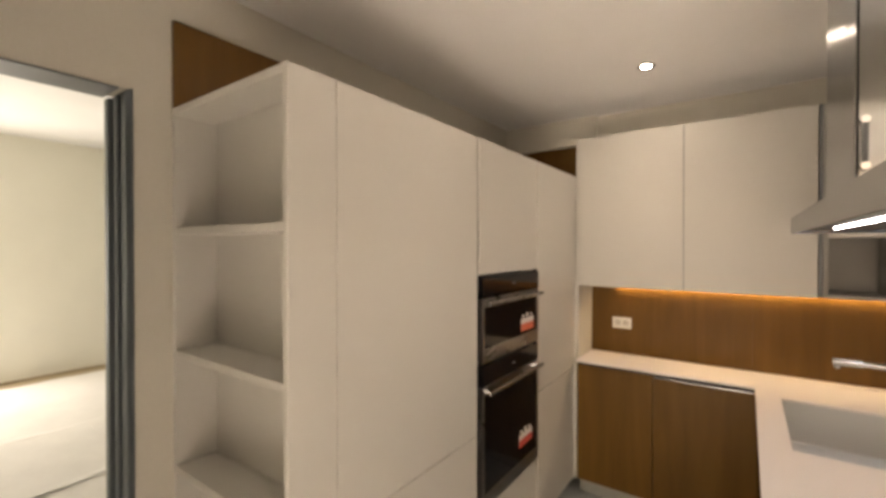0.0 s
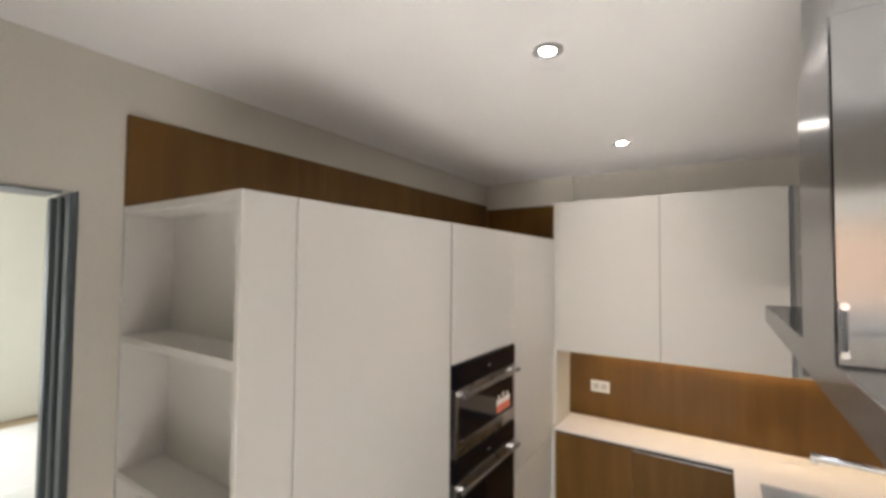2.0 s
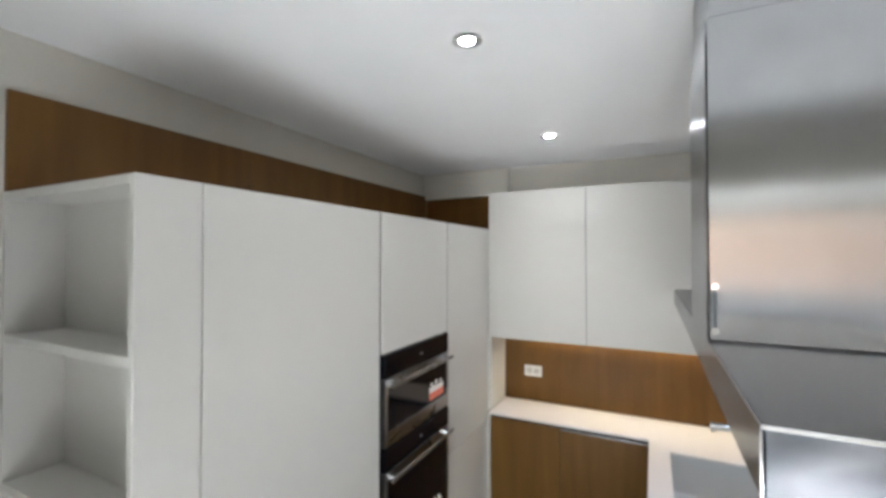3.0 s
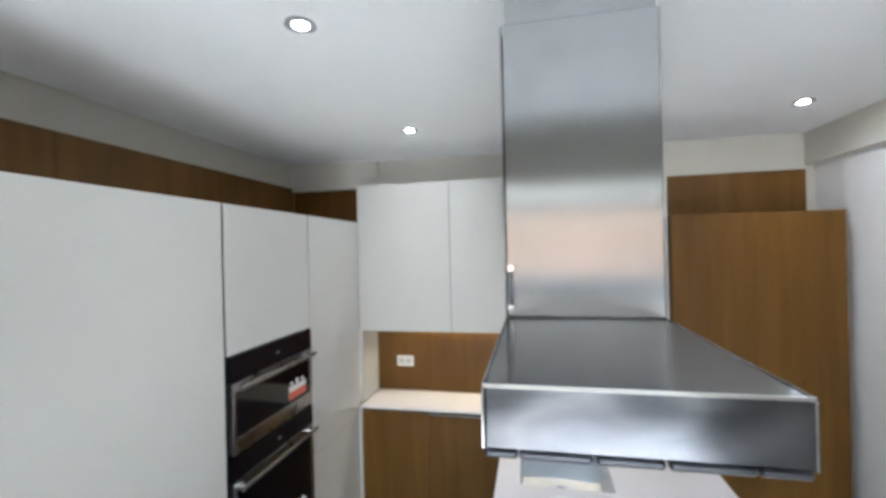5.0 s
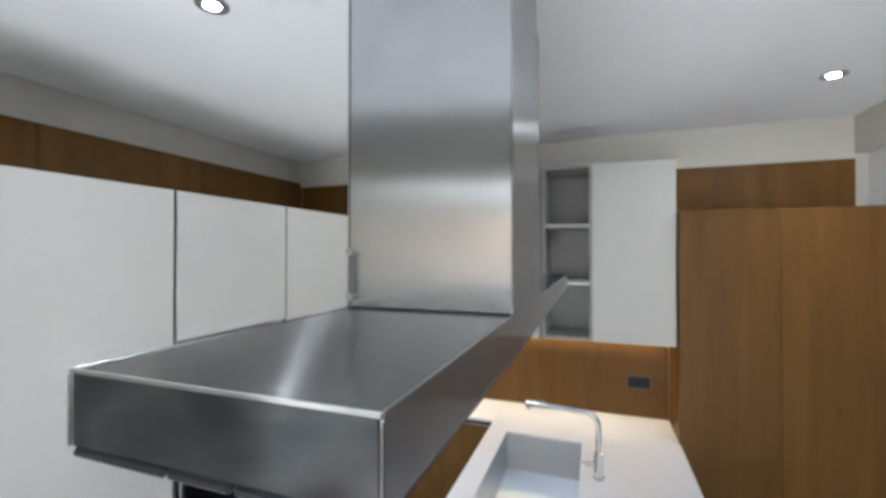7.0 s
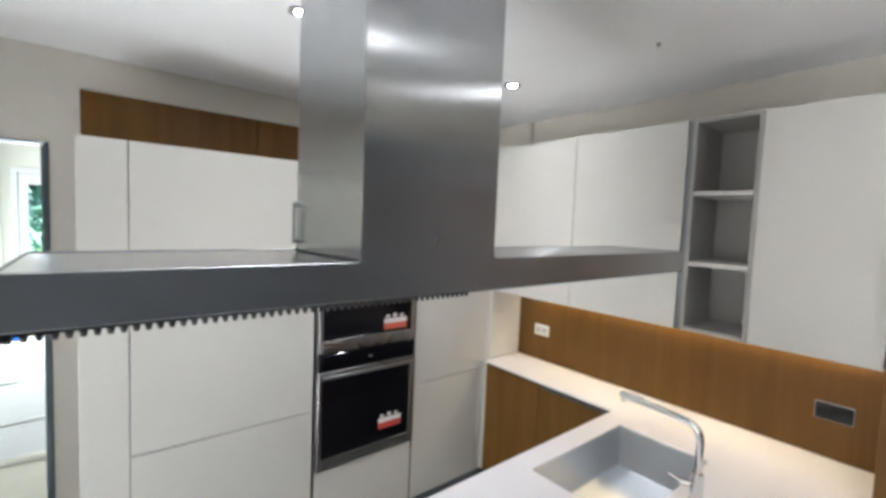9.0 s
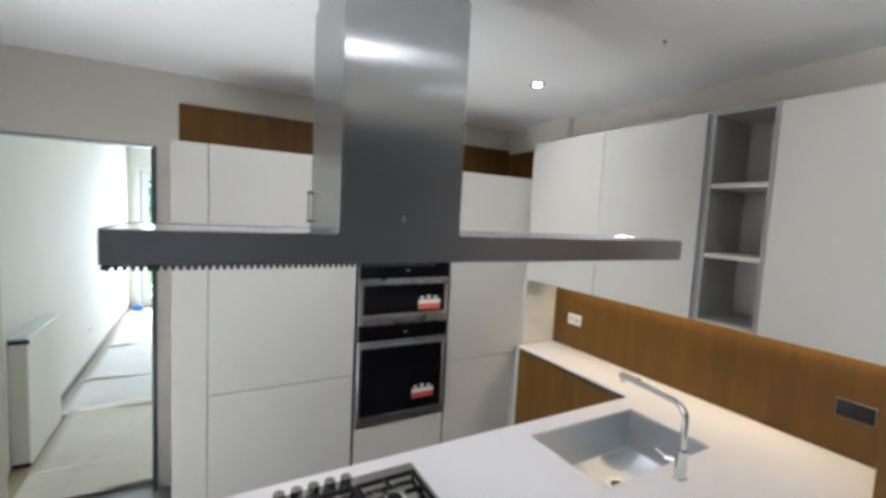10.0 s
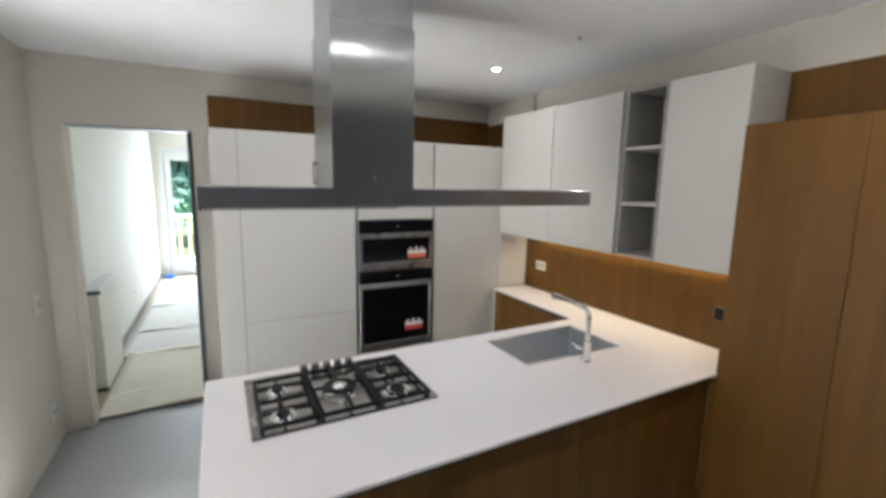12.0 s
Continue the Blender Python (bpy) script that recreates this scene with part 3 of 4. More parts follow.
def pen_unit(y0, y1):
    p = thing("peninsula_cabinet", 2.33, (y0 + y1) / 2, 0, "brown oak base cabinet carrying the white peninsula worktop", "cabinet", "peninsula cabinets")
    bb = bmesh.new()
    box(bb, 1.91, 2.76, y0 + 0.002, y0 + 0.020, 0.10, 0.868)
    box(bb, 1.91, 2.76, y1 - 0.020, y1 - 0.002, 0.10, 0.868)
    box(bb, 1.91, 2.76, y0 + 0.020, y1 - 0.020, 0.10, 0.12)
    part("carcass", bb, OAK, p)
    part("back_panel", one_box(2.762, 2.782, y0 + 0.001, y1 - 0.001, 0.105, 0.862, bevel=0.0015), OAK, p)
    part("door", one_box(1.888, 1.908, y0 + 0.002, y1 - 0.002, 0.105, 0.850, bevel=0.0015), OAK, p)
    part("plinth", one_box(1.96, 2.72, y0, y1, 0.0, 0.10), GREYMETAL, p)
    return p


for y0, y1 in ((2.262, 2.99), (2.99, 3.60), (3.60, 4.484)):
    pen_unit(y0, y1)
end = thing("peninsula_end_panel", 2.33, 2.25, 0, "brown oak veneer end panel of the peninsula", "panel")
part("panel", one_box(1.888, 2.782, 2.240, 2.260, 0.0, 0.868, bevel=0.0015), OAK, end)

SX0, SX1, SY0, SY1 = 1.945, 2.342, 3.680, 4.350   # sink
HX0, HX1, HY0, HY1 = 1.921, 2.435, 2.380, 3.116   # hob
TH = 0.014
wt = thing("worktop", 2.3, 3.4, TOP - TH, "white quartz worktop with cut-outs for sink and hob", "worktop")
b = bmesh.new()
xs, ys = [0.873, CX0, HX0 + 0.02, SX0, SX1, HX1 - 0.02, CX1], [CY0, HY0 + 0.02, HY1 - 0.02, SY0, SY1, NY, YN - 0.016]
xs, ys = sorted(xs), sorted(ys)


def filled(cx, cy):
    if cx < CX0 and cy < NY:
        return False
    if SX0 < cx < SX1 and SY0 < cy < SY1:
        return False
    if HX0 + 0.02 < cx < HX1 - 0.02 and HY0 + 0.02 < cy < HY1 - 0.02:
        return False
    return True


cell = {}


def vert(i, j):
    if (i, j) not in cell:
        cell[i, j] = b.verts.new((xs[i], ys[j], TOP - TH))
    return cell[i, j]


for i in range(len(xs) - 1):
    for j in range(len(ys) - 1):
        if filled((xs[i] + xs[i + 1]) / 2, (ys[j] + ys[j + 1]) / 2):
            b.faces.new((vert(i, j), vert(i + 1, j), vert(i + 1, j + 1), vert(i, j + 1)))
up = bmesh.ops.extrude_face_region(b, geom=list(b.faces))
bmesh.ops.translate(b, verts=[v for v in up["geom"] if isinstance(v, bmesh.types.BMVert)], vec=(0, 0, TH))
bmesh.ops.recalc_face_normals(b, faces=b.faces)
rim = [e for e in b.edges if len(e.link_faces) == 2 and e.calc_face_angle(0) > 1.0]
bmesh.ops.bevel(b, geom=rim, offset=0.002, segments=2, profile=0.5, affect="EDGES")
part("slab", b, QUARTZ, wt)
# near-black rails imitate the shadow below the slab's overhang
b = bmesh.new()
box(b, 1.90, 2.795, 2.255, 2.262, 0.870, TOP - TH - 0.001)
box(b, 2.765, 2.795, 2.263, 4.48, 0.870, TOP - TH - 0.001)
box(b, 1.895, 1.925, 2.263, 4.465, 0.870, TOP - TH - 0.001)
box(b, 0.876, 1.894, 4.493, 4.509, 0.8785, TOP - TH - 0.001)
part("support_rail", b, DARKGAP, wt, "dark rail standing for the shadow under the slab")

# ---- sink and tap ----
sink = thing("kitchen_sink", 2.14, 4.0, 0.70, "square undermounted stainless steel sink", "sink")
SD = 0.70
b = one_box(SX0 - 0.003, SX1 + 0.003, SY0 - 0.003, SY1 + 0.003, SD, TOP - TH - 0.0005)
bmesh.ops.delete(b, geom=[f for f in b.faces if f.normal.z > 0.9], context="FACES_ONLY")
bmesh.ops.bevel(b, geom=[e for e in b.edges if len(e.link_faces) == 2], offset=0.010, segments=3, profile=0.5, affect="EDGES")
bmesh.ops.recalc_face_normals(b, faces=b.faces)
bmesh.ops.solidify(b, geom=b.faces, thickness=-0.002)
part("basin", b, SINKSTEEL, sink, smooth=True)
part("drain_ring", ring(bmesh.new(), 2.14, 4.03, SD + 0.003, SD + 0.006, 0.030, 0.046), CHROME, sink, smooth=True)
part("strainer", rod(bmesh.new(), (2.14, 4.03, SD + 0.0025), (2.14, 4.03, SD + 0.0045), 0.029, sides=24), DARKGAP, sink)

tap = thing("kitchen_tap", 2.42, 4.0, TOP, "chrome single-lever kitchen tap with angled spout", "tap")
TX, TY = 2.42, 4.0
part("base_ring", rod(bmesh.new(), (TX, TY, TOP), (TX, TY, TOP + 0.008), 0.027, 0.025, 28), CHROME, tap, smooth=True)
part("body", rod(bmesh.new(), (TX, TY, TOP + 0.008), (TX, TY, TOP + 0.110), 0.021, 0.020, 28), CHROME, tap, smooth=True)
spout = [(TX, TY, TOP + 0.110), (TX, TY, 1.135)]
for k in range(1, 9):
    a = math.pi / 2 * k / 8 * 0.93
    spout.append((TX - 0.055 * (1 - math.cos(a)), TY + 0.004 * k / 8, 1.135 + 0.055 * math.sin(a)))
spout += [(TX - 0.16, TY + 0.020, 1.192), (2.115, TY + 0.045, 1.188)]
part("spout", tube(bmesh.new(), spout, 0.0125), CHROME, tap, smooth=True)
part("spray_head", rod(bmesh.new(), (2.19, TY + 0.036, 1.190), (2.098, TY + 0.048, 1.186), 0.0165, 0.0155, 20), CHROME, tap, smooth=True)
part("nozzle", rod(bmesh.new(), (2.112, TY + 0.046, 1.175), (2.112, TY + 0.046, 1.160), 0.012, 0.011, 16), CHROME, tap, smooth=True)
lever = part("lever_hub", rod(bmesh.new(), (TX - 0.018, TY - 0.006, TOP + 0.062), (TX - 0.052, TY - 0.016, TOP + 0.062), 0.012, sides=20), CHROME, tap, smooth=True)
part("lever", rod(bmesh.new(), (TX - 0.048, TY - 0.014, TOP + 0.062), (TX - 0.088, TY - 0.026, TOP + 0.078), 0.0045, 0.0038, 14), CHROME, lever, smooth=True)

# ---- hob ----
hob = thing("gas_hob", 2.18, 2.75, TOP, "stainless five-burner gas hob with black iron grates", "hob")
b = one_box(HX0, HX1, HY0, HY1, TOP + 0.0005, TOP + 0.008, bevel=0.003, segments=2)
part("tray", b, HOBSTEEL, hob)


def burner(x, y, r):
    """Polished bowl, crown and black cap, with its igniter."""
    head = part("burner_base", rod(bmesh.new(), (x, y, TOP + 0.008), (x, y, TOP + 0.022), r * 1.25, r * 1.12, 32), CHROME, hob, "polished burner crown", smooth=True)
    part("burner_cap", rod(bmesh.new(), (x, y, TOP + 0.022), (x, y, TOP + 0.028), r * 0.92, r * 0.80, 32), IRON, head, "black enamel cap", smooth=True)
    part("flame_ring", ring(bmesh.new(), x, y, TOP + 0.008, TOP + 0.011, r * 1.25, r * 1.62), CHROME, head, smooth=True)
    part("igniter", rod(bmesh.new(), (x + r * 1.3, y + r * 0.6, TOP + 0.008), (x + r * 1.3, y + r * 0.6, TOP + 0.024), 0.003, sides=8), WHITE, head)


BURNERS = ((2.105, 2.502, 0.026), (2.318, 2.500, 0.030), (2.105, 2.972, 0.028), (2.315, 2.972, 0.038))
for x, y, r in BURNERS:
    burner(x, y, r)
wx, wy = 2.195, 2.750
wok = part("wok_burner", rod(bmesh.new(), (wx, wy, TOP + 0.008), (wx, wy, TOP + 0.024), 0.078, 0.072, 40), CHROME, hob, "polished outer burner ring", smooth=True)
part("ring_lid", ring(bmesh.new(), wx, wy, TOP + 0.0245, TOP + 0.032, 0.040, 0.070), IRON, wok, smooth=True)
part("centre_crown", rod(bmesh.new(), (wx, wy, TOP + 0.0245), (wx, wy, TOP + 0.033), 0.034, 0.030, 32), CHROME, wok, smooth=True)
part("centre_cap", rod(bmesh.new(), (wx, wy, TOP + 0.0335), (wx, wy, TOP + 0.038), 0.024, 0.020, 28), CHROME, wok, smooth=True)


def finger(bb, a, c, z0, z1):
    """A pan-support finger that rises from the frame towards the burner."""
    a, c = Vector(a), Vector(c)
    across = Vector((-(c - a).y, (c - a).x, 0)).normalized() * 0.0050
    tip = a + (c - a) * 0.25
    rings = []
    for p, lo, hi in ((a, z0, z1 - 0.002), (tip, z0 + 0.006, z1 + 0.005), (c, z0 + 0.010, z1 + 0.005)):
        rings.append([bb.verts.new((q.x, q.y, z)) for q, z in ((p - across, lo), (p + across, lo), (p + across, hi), (p - across, hi))])
    for ra, rb in zip(rings, rings[1:]):
        for k in range(4):
            bb.faces.new((ra[k], ra[(k + 1) % 4], rb[(k + 1) % 4], rb[k]))
    bb.faces.new(rings[0][::-1])
    bb.faces.new(rings[-1])


def grate(y0, y1, centres):
    x0, x1 = 2.000, 2.412
    t, z0, z1 = 0.0062, TOP + 0.019, TOP + 0.033
    bb = bmesh.new()
    box(bb, x0, x1, y0, y0 + 2 * t, z0, z1, bevel=0.002)
    box(bb, x0, x1, y1 - 2 * t, y1, z0, z1, bevel=0.002)
    box(bb, x0, x0 + 2 * t, y0 + 2 * t, y1 - 2 * t, z0, z1, bevel=0.002)
    box(bb, x1 - 2 * t, x1, y0 + 2 * t, y1 - 2 * t, z0, z1, bevel=0.002)
    xm = (x0 + x1) / 2 + 0.010
    if len(centres) == 2:
        box(bb, xm - 0.0052, xm + 0.0052, y0 + 2 * t, y1 - 2 * t, z0 + 0.002, z1 + 0.003, bevel=0.002)
    for cx, cy, r in centres:
        lo, hi = (x0, x1) if len(centres) == 1 else ((x0, xm) if cx < xm else (xm, x1))
        gap = r * 1.1 + 0.006
        finger(bb, (cx, y0 + t, 0), (cx, cy - gap, 0), z0, z1)
        finger(bb, (cx, y1 - t, 0), (cx, cy + gap, 0), z0, z1)
        finger(bb, (lo + t, cy, 0), (max(cx - gap, lo + 0.020), cy, 0), z0, z1)
        finger(bb, (hi - t, cy, 0), (min(cx + gap, hi - 0.020), cy, 0), z0, z1)
    g = part("grate", bb, IRON, hob, "black cast-iron pan support")
    for fx in (x0 + t, x1 - t):
        for fy in (y0 + t, y1 - t):
            part("grate_foot", rod(bmesh.new(), (fx, fy, TOP + 0.008), (fx, fy, z0 + 0.002), 0.005, 0.006, 10), IRON, g)


grate(2.412, 2.626, BURNERS[:2])
grate(2.630, 2.868, [(wx, wy, 0.052)])
grate(2.872, 3.088, BURNERS[2:])
for k in range(5):
    ky = 2.638 + 0.0535 * k
    kn = part("knob", rod(bmesh.new(), (1.963, ky, TOP + 0.010), (1.963, ky, TOP + 0.046), 0.0200, 0.0180, 28), HOBSTEEL, hob, "round metal control knob", smooth=True)
    part("knob_skirt", rod(bmesh.new(), (1.963, ky, TOP + 0.008), (1.963, ky, TOP + 0.010), 0.024, 0.022, 28), BLACK, kn, smooth=True)
    part("pointer", one_box(1.953, 1.979, ky - 0.0012, ky + 0.0012, TOP + 0.0458, TOP + 0.0468), BLACK, kn)

# ---- cooker hood ----
hood = thing("cooker_hood", 2.12, 3.1, 1.72, "long flat brushed stainless steel island cooker hood", "cooker hood")
GX0, GX1, GY0, GY1, GZ0, GZ1 = 1.962, 2.282, 2.256, 4.095, 1.726, 1.797
KX0, KX1, KY0, KY1 = 1.965, 2.282, 2.716, 3.056
WALLT = 0.003
# long sides, one sheet each with the chimney face
for nm, xa, xb in (("east_sheet", GX1 - WALLT, GX1), ("west_sheet", GX0, GX0 + WALLT)):
    b = bmesh.new()
    outline = [(GY0, GZ0), (GY1, GZ0), (GY1, GZ1), (KY1 + 0.008, GZ1), (KY1 + 0.002, GZ1 + 0.003), (KY1, GZ1 + 0.010), (KY1, 2.425), (KY0, 2.425), (KY0, GZ1 + 0.010), (KY0 - 0.002, GZ1 + 0.003), (KY0 - 0.008, GZ1), (GY0, GZ1)]
    f = b.faces.new([b.verts.new((xa, y, z)) for y, z in outline])
    ext = bmesh.ops.extrude_face_region(b, geom=[f])
    bmesh.ops.translate(b, verts=[v for v in ext["geom"] if isinstance(v, bmesh.types.BMVert)], vec=(xb - xa, 0, 0))
    bmesh.ops.recalc_face_normals(b, faces=b.faces)
    bmesh.ops.bevel(b, geom=[e for e in b.edges if e.calc_face_angle(0) > 1.2], offset=0.0016, segments=2, profile=0.5, affect="EDGES")
    part(nm, b, HOODSTEEL, hood)
part("end_sheet", one_box(GX0 + WALLT + 0.0004, GX1 - WALLT - 0.0004, GY0 + 0.0005, GY0 + WALLT, GZ0, GZ1 - 0.0005, bevel=0.0016), RIMSTEEL, hood, "smudged steel end face, darkened to dull its reflection")
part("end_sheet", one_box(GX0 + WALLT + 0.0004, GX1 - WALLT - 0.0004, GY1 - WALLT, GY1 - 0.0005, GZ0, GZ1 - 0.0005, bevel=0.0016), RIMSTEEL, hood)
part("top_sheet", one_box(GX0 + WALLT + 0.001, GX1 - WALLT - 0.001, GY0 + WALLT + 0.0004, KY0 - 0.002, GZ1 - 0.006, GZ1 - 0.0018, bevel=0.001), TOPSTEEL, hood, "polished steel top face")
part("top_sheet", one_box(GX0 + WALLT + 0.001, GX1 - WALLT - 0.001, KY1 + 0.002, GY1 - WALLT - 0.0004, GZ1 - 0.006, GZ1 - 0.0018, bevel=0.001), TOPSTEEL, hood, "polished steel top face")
part("chimney_face", one_box(KX0 + WALLT, KX1 - WALLT - 0.0003, KY0 + 0.0004, KY0 + WALLT, GZ1 - 0.002, 2.425), HOODSTEEL, hood)
part("chimney_face", one_box(KX0 + WALLT, KX1 - WALLT - 0.001, KY1 - WALLT, KY1 - 0.001, GZ1 - 0.002, 2.425), HOODSTEEL, hood)
b = bmesh.new()
box(b, KX0 + 0.006, KX1 - 0.006, KY0 + 0.006, KY1 - 0.006, 2.40, CEILING - 0.001)
part("upper_chimney", b, HOODSTEEL, hood, "narrower telescoping chimney section")
for ya, yb in ((GY0 - 0.0015, GY0 + 0.001), (GY1 - 0.001, GY1 + 0.0015)):
    part("edge_trim", one_box(GX0 + 0.001, GX1 - 0.001, ya, yb, GZ1 - 0.0045, GZ1 + 0.0005, bevel=0.0008), CHROME, hood, "bright polished edge")
    for xa, xb in ((GX0 - 0.0005, GX0 + 0.0025), (GX1 - 0.0025, GX1 + 0.0005)):
        part("edge_trim", one_box(xa, xb, ya, yb, GZ0, GZ1 - 0.005, bevel=0.0008), CHROME, hood, "bright polished edge")
part("section_gap", one_box(KX0 + 0.003, KX1 - 0.003, KY0 + 0.003, KY1 - 0.003, 2.4255, 2.4275), GREYMETAL, hood, "dark seam between the chimney sections")
part("underside", one_box(GX0 + WALLT + 0.001, GX1 - WALLT - 0.001, GY0 + WALLT + 0.001, GY1 - WALLT - 0.001, GZ0 + 0.012, GZ0 + 0.018), DARKGAP, hood, "dark filter underside")
for x0, x1 in ((GX0 + 0.002, GX0 + 0.038), (GX0 + 0.039, GX0 + 0.116), (GX0 + 0.120, GX0 + 0.186), (GX0 + 0.190, GX0 + 0.270), (GX0 + 0.271, GX1 - 0.002)):
    part("lip_segment", one_box(x0, x1, GY0 + 0.001, GY0 + 0.016, GZ0 - 0.011, GZ0 - 0.001, bevel=0.003), LIPDARK, hood, "dark grey lip segment")
tooth = rod(bmesh.new(), (GX1 - 0.009, 0, GZ0 - 0.0005), (GX1 - 0.009, 0, GZ0 - 0.007), 0.0030, 0.0046, 10)
rod(tooth, (GX1 - 0.009, 0, GZ0 - 0.007), (GX1 - 0.009, 0, GZ0 - 0.013), 0.0046, 0.0028, 10)
first = part("filter_tooth", tooth, DARKGAP, hood)
PITCH = 0.0135
part("bottom_lip", one_box(GX1 - 0.0135, GX1 - 0.0006, GY0 + 0.017, GY1 - 0.002, GZ0 - 0.0035, GZ0 - 0.0003), LIPDARK, hood, "thin dark lower edge")
part("base_seal", one_box(KX0 + 0.004, KX1 - 0.004, KY0 - 0.0035, KY0 - 0.0003, GZ1 - 0.0012, GZ1 + 0.0022), LIPDARK, hood, "dark joint at the foot of the chimney")
for k in range(1, 54):
    o = new("filter_tooth", first.data)
    o.parent, o.matrix_parent_inverse = hood, first.matrix_parent_inverse.copy()
    o.location = (0, GY0 + 0.012 + PITCH * k, 0)
first.location = (0, GY0 + 0.012, 0)
part("hood_light", one_box(2.052, 2.058, 2.95, 3.65, GZ0 + 0.006, GZ0 + 0.0115), LED_WHITE, hood, "lit white light bar")
b = one_box(KX0 + 0.006, KX0 + 0.014, KY0 - 0.014, KY0 - 0.008, 1.815, 1.905, bevel=0.002)
hk = part("bracket", b, GREYMETAL, hood, "small upright bracket with shiny pins")
for z in (1.818, 1.902):
    part("bracket_post", rod(bmesh.new(), (KX0 + 0.010, KY0 + 0.001, z), (KX0 + 0.010, KY0 - 0.016, z), 0.007, sides=16), CHROME, hk, smooth=True)
part("badge", one_box(GX1, GX1 + 0.001, 2.880, 2.890, 1.830, 1.848), GREYMETAL, hood, "small dark maker's mark")

# ---- downlights and ceiling stub ----
for lx, ly in LAMPS:
    dl = thing("downlight", lx, ly, CEILING, "round recessed white ceiling downlight, switched on", "downlight", "recessed downlights")
    part("trim_ring", ring(bmesh.new(), lx, ly, CEILING - 0.006, CEILING - 0.0005, 0.0225, 0.046), DOWNRING, dl, "brushed metal trim ring", smooth=True)
    part("lens", rod(bmesh.new(), (lx, ly, CEILING - 0.0025), (lx, ly, CEILING - 0.0005), 0.022, sides=32), LAMP_DISC, dl, "glowing lens")
stub = thing("ceiling_hook", 2.125, 4.10, CEILING, "small dark hook on the ceiling", "hook")
part("cap", rod(bmesh.new(), (2.125, 4.10, CEILING), (2.125, 4.10, CEILING - 0.006), 0.009, 0.007, 16), GREYMETAL, stub, smooth=True)
part("stem", rod(bmesh.new(), (2.125, 4.10, CEILING - 0.006), (2.125, 4.10, CEILING - 0.014), 0.003, 0.003, 10), GREYMETAL, stub, smooth=True)


# ---- sockets and switches ----
def plate(name, centre, axis, w, h, material, insert, label, category, rim=None):
    """A wall plate with two inserts; axis 'y-' faces south, 'y+' faces north."""
    cx, cy, cz = centre
    s = -1 if axis == "y-" else 1
    p = thing(name, cx, cy, cz - h / 2, label, category)

    def slab(x0, x1, d0, d1, z0, z1, bev):
        ya, yb = sorted((cy + s * d0, cy + s * d1))
        return one_box(x0, x1, ya, yb, z0, z1, bevel=bev)

    if rim:
        part("rim", slab(cx - w / 2 - 0.003, cx + w / 2 + 0.003, 0.0003, 0.0035, cz - h / 2 - 0.003, cz + h / 2 + 0.003, 0.001), rim, p, "thin pale metal rim")
    part("plate", slab(cx - w / 2, cx + w / 2, 0.0005, 0.007, cz - h / 2, cz + h / 2, 0.0025), material, p)
    for k in (-1, 1):
        q = part("insert", slab(cx + k * w * 0.21 - w * 0.17, cx + k * w * 0.21 + w * 0.17, 0.007, 0.0095, cz - h * 0.28, cz + h * 0.28, 0.001), insert, p)
        for j in (-1, 1):
            part("slot", slab(cx + k * w * 0.21 + j * w * 0.06 - 0.0015, cx + k * w * 0.21 + j * w * 0.06 + 0.0015, 0.0095, 0.0100, cz - 0.006, cz + 0.008, 0), DARKGAP, q)


plate("power_outlet", (1.083, YN - 0.0145, 1.128), "y-", 0.125, 0.078, WHITE, LACQ_IN, "white double socket on the oak backsplash", "outlet")
plate("power_outlet", (2.651, YN - 0.0145, 1.116), "y-", 0.125, 0.072, BLACK, BLACK, "black double socket with a thin pale rim on the oak backsplash", "outlet", OVENSTEEL)
plate("power_outlet", (0.395, YS, 0.26), "y+", 0.075, 0.115, WHITE, LACQ_IN, "white wall socket near the floor", "outlet")
plate("light_switch", (0.45, YS, 1.018), "y+", 0.075, 0.115, WHITE, LACQ_IN, "white wall light switch", "switch")
plate("power_outlet", (-2.67, 1.30, 0.37), "y+", 0.16, 0.08, WHITE, LACQ_IN, "white socket low on the far wall", "outlet")

# ---- west room: half wall, papers, garden door ----
hw = thing("half_wall", -0.82, 1.35, 0, "white plastered half-height wall stub with blue tape", "half wall")
part("body", one_box(-1.15, -0.44, 1.301, 1.398, 0, 0.888, bevel=0.006), HALL, hw)
part("cap", one_box(-1.155, -0.437, 1.301, 1.402, 0.8885, 0.897, bevel=0.003), FRAMEWHITE, hw)
part("tape", one_box(-0.4395, -0.4300, 1.303, 1.412, 0.856, 0.882, bevel=0.004), NAVY, hw, "dark blue tape strip")
part("tape", one_box(-0.4395, -0.4320, 1.303, 1.404, 0.008, 0.030, bevel=0.004), NAVY, hw, "dark blue tape strip")


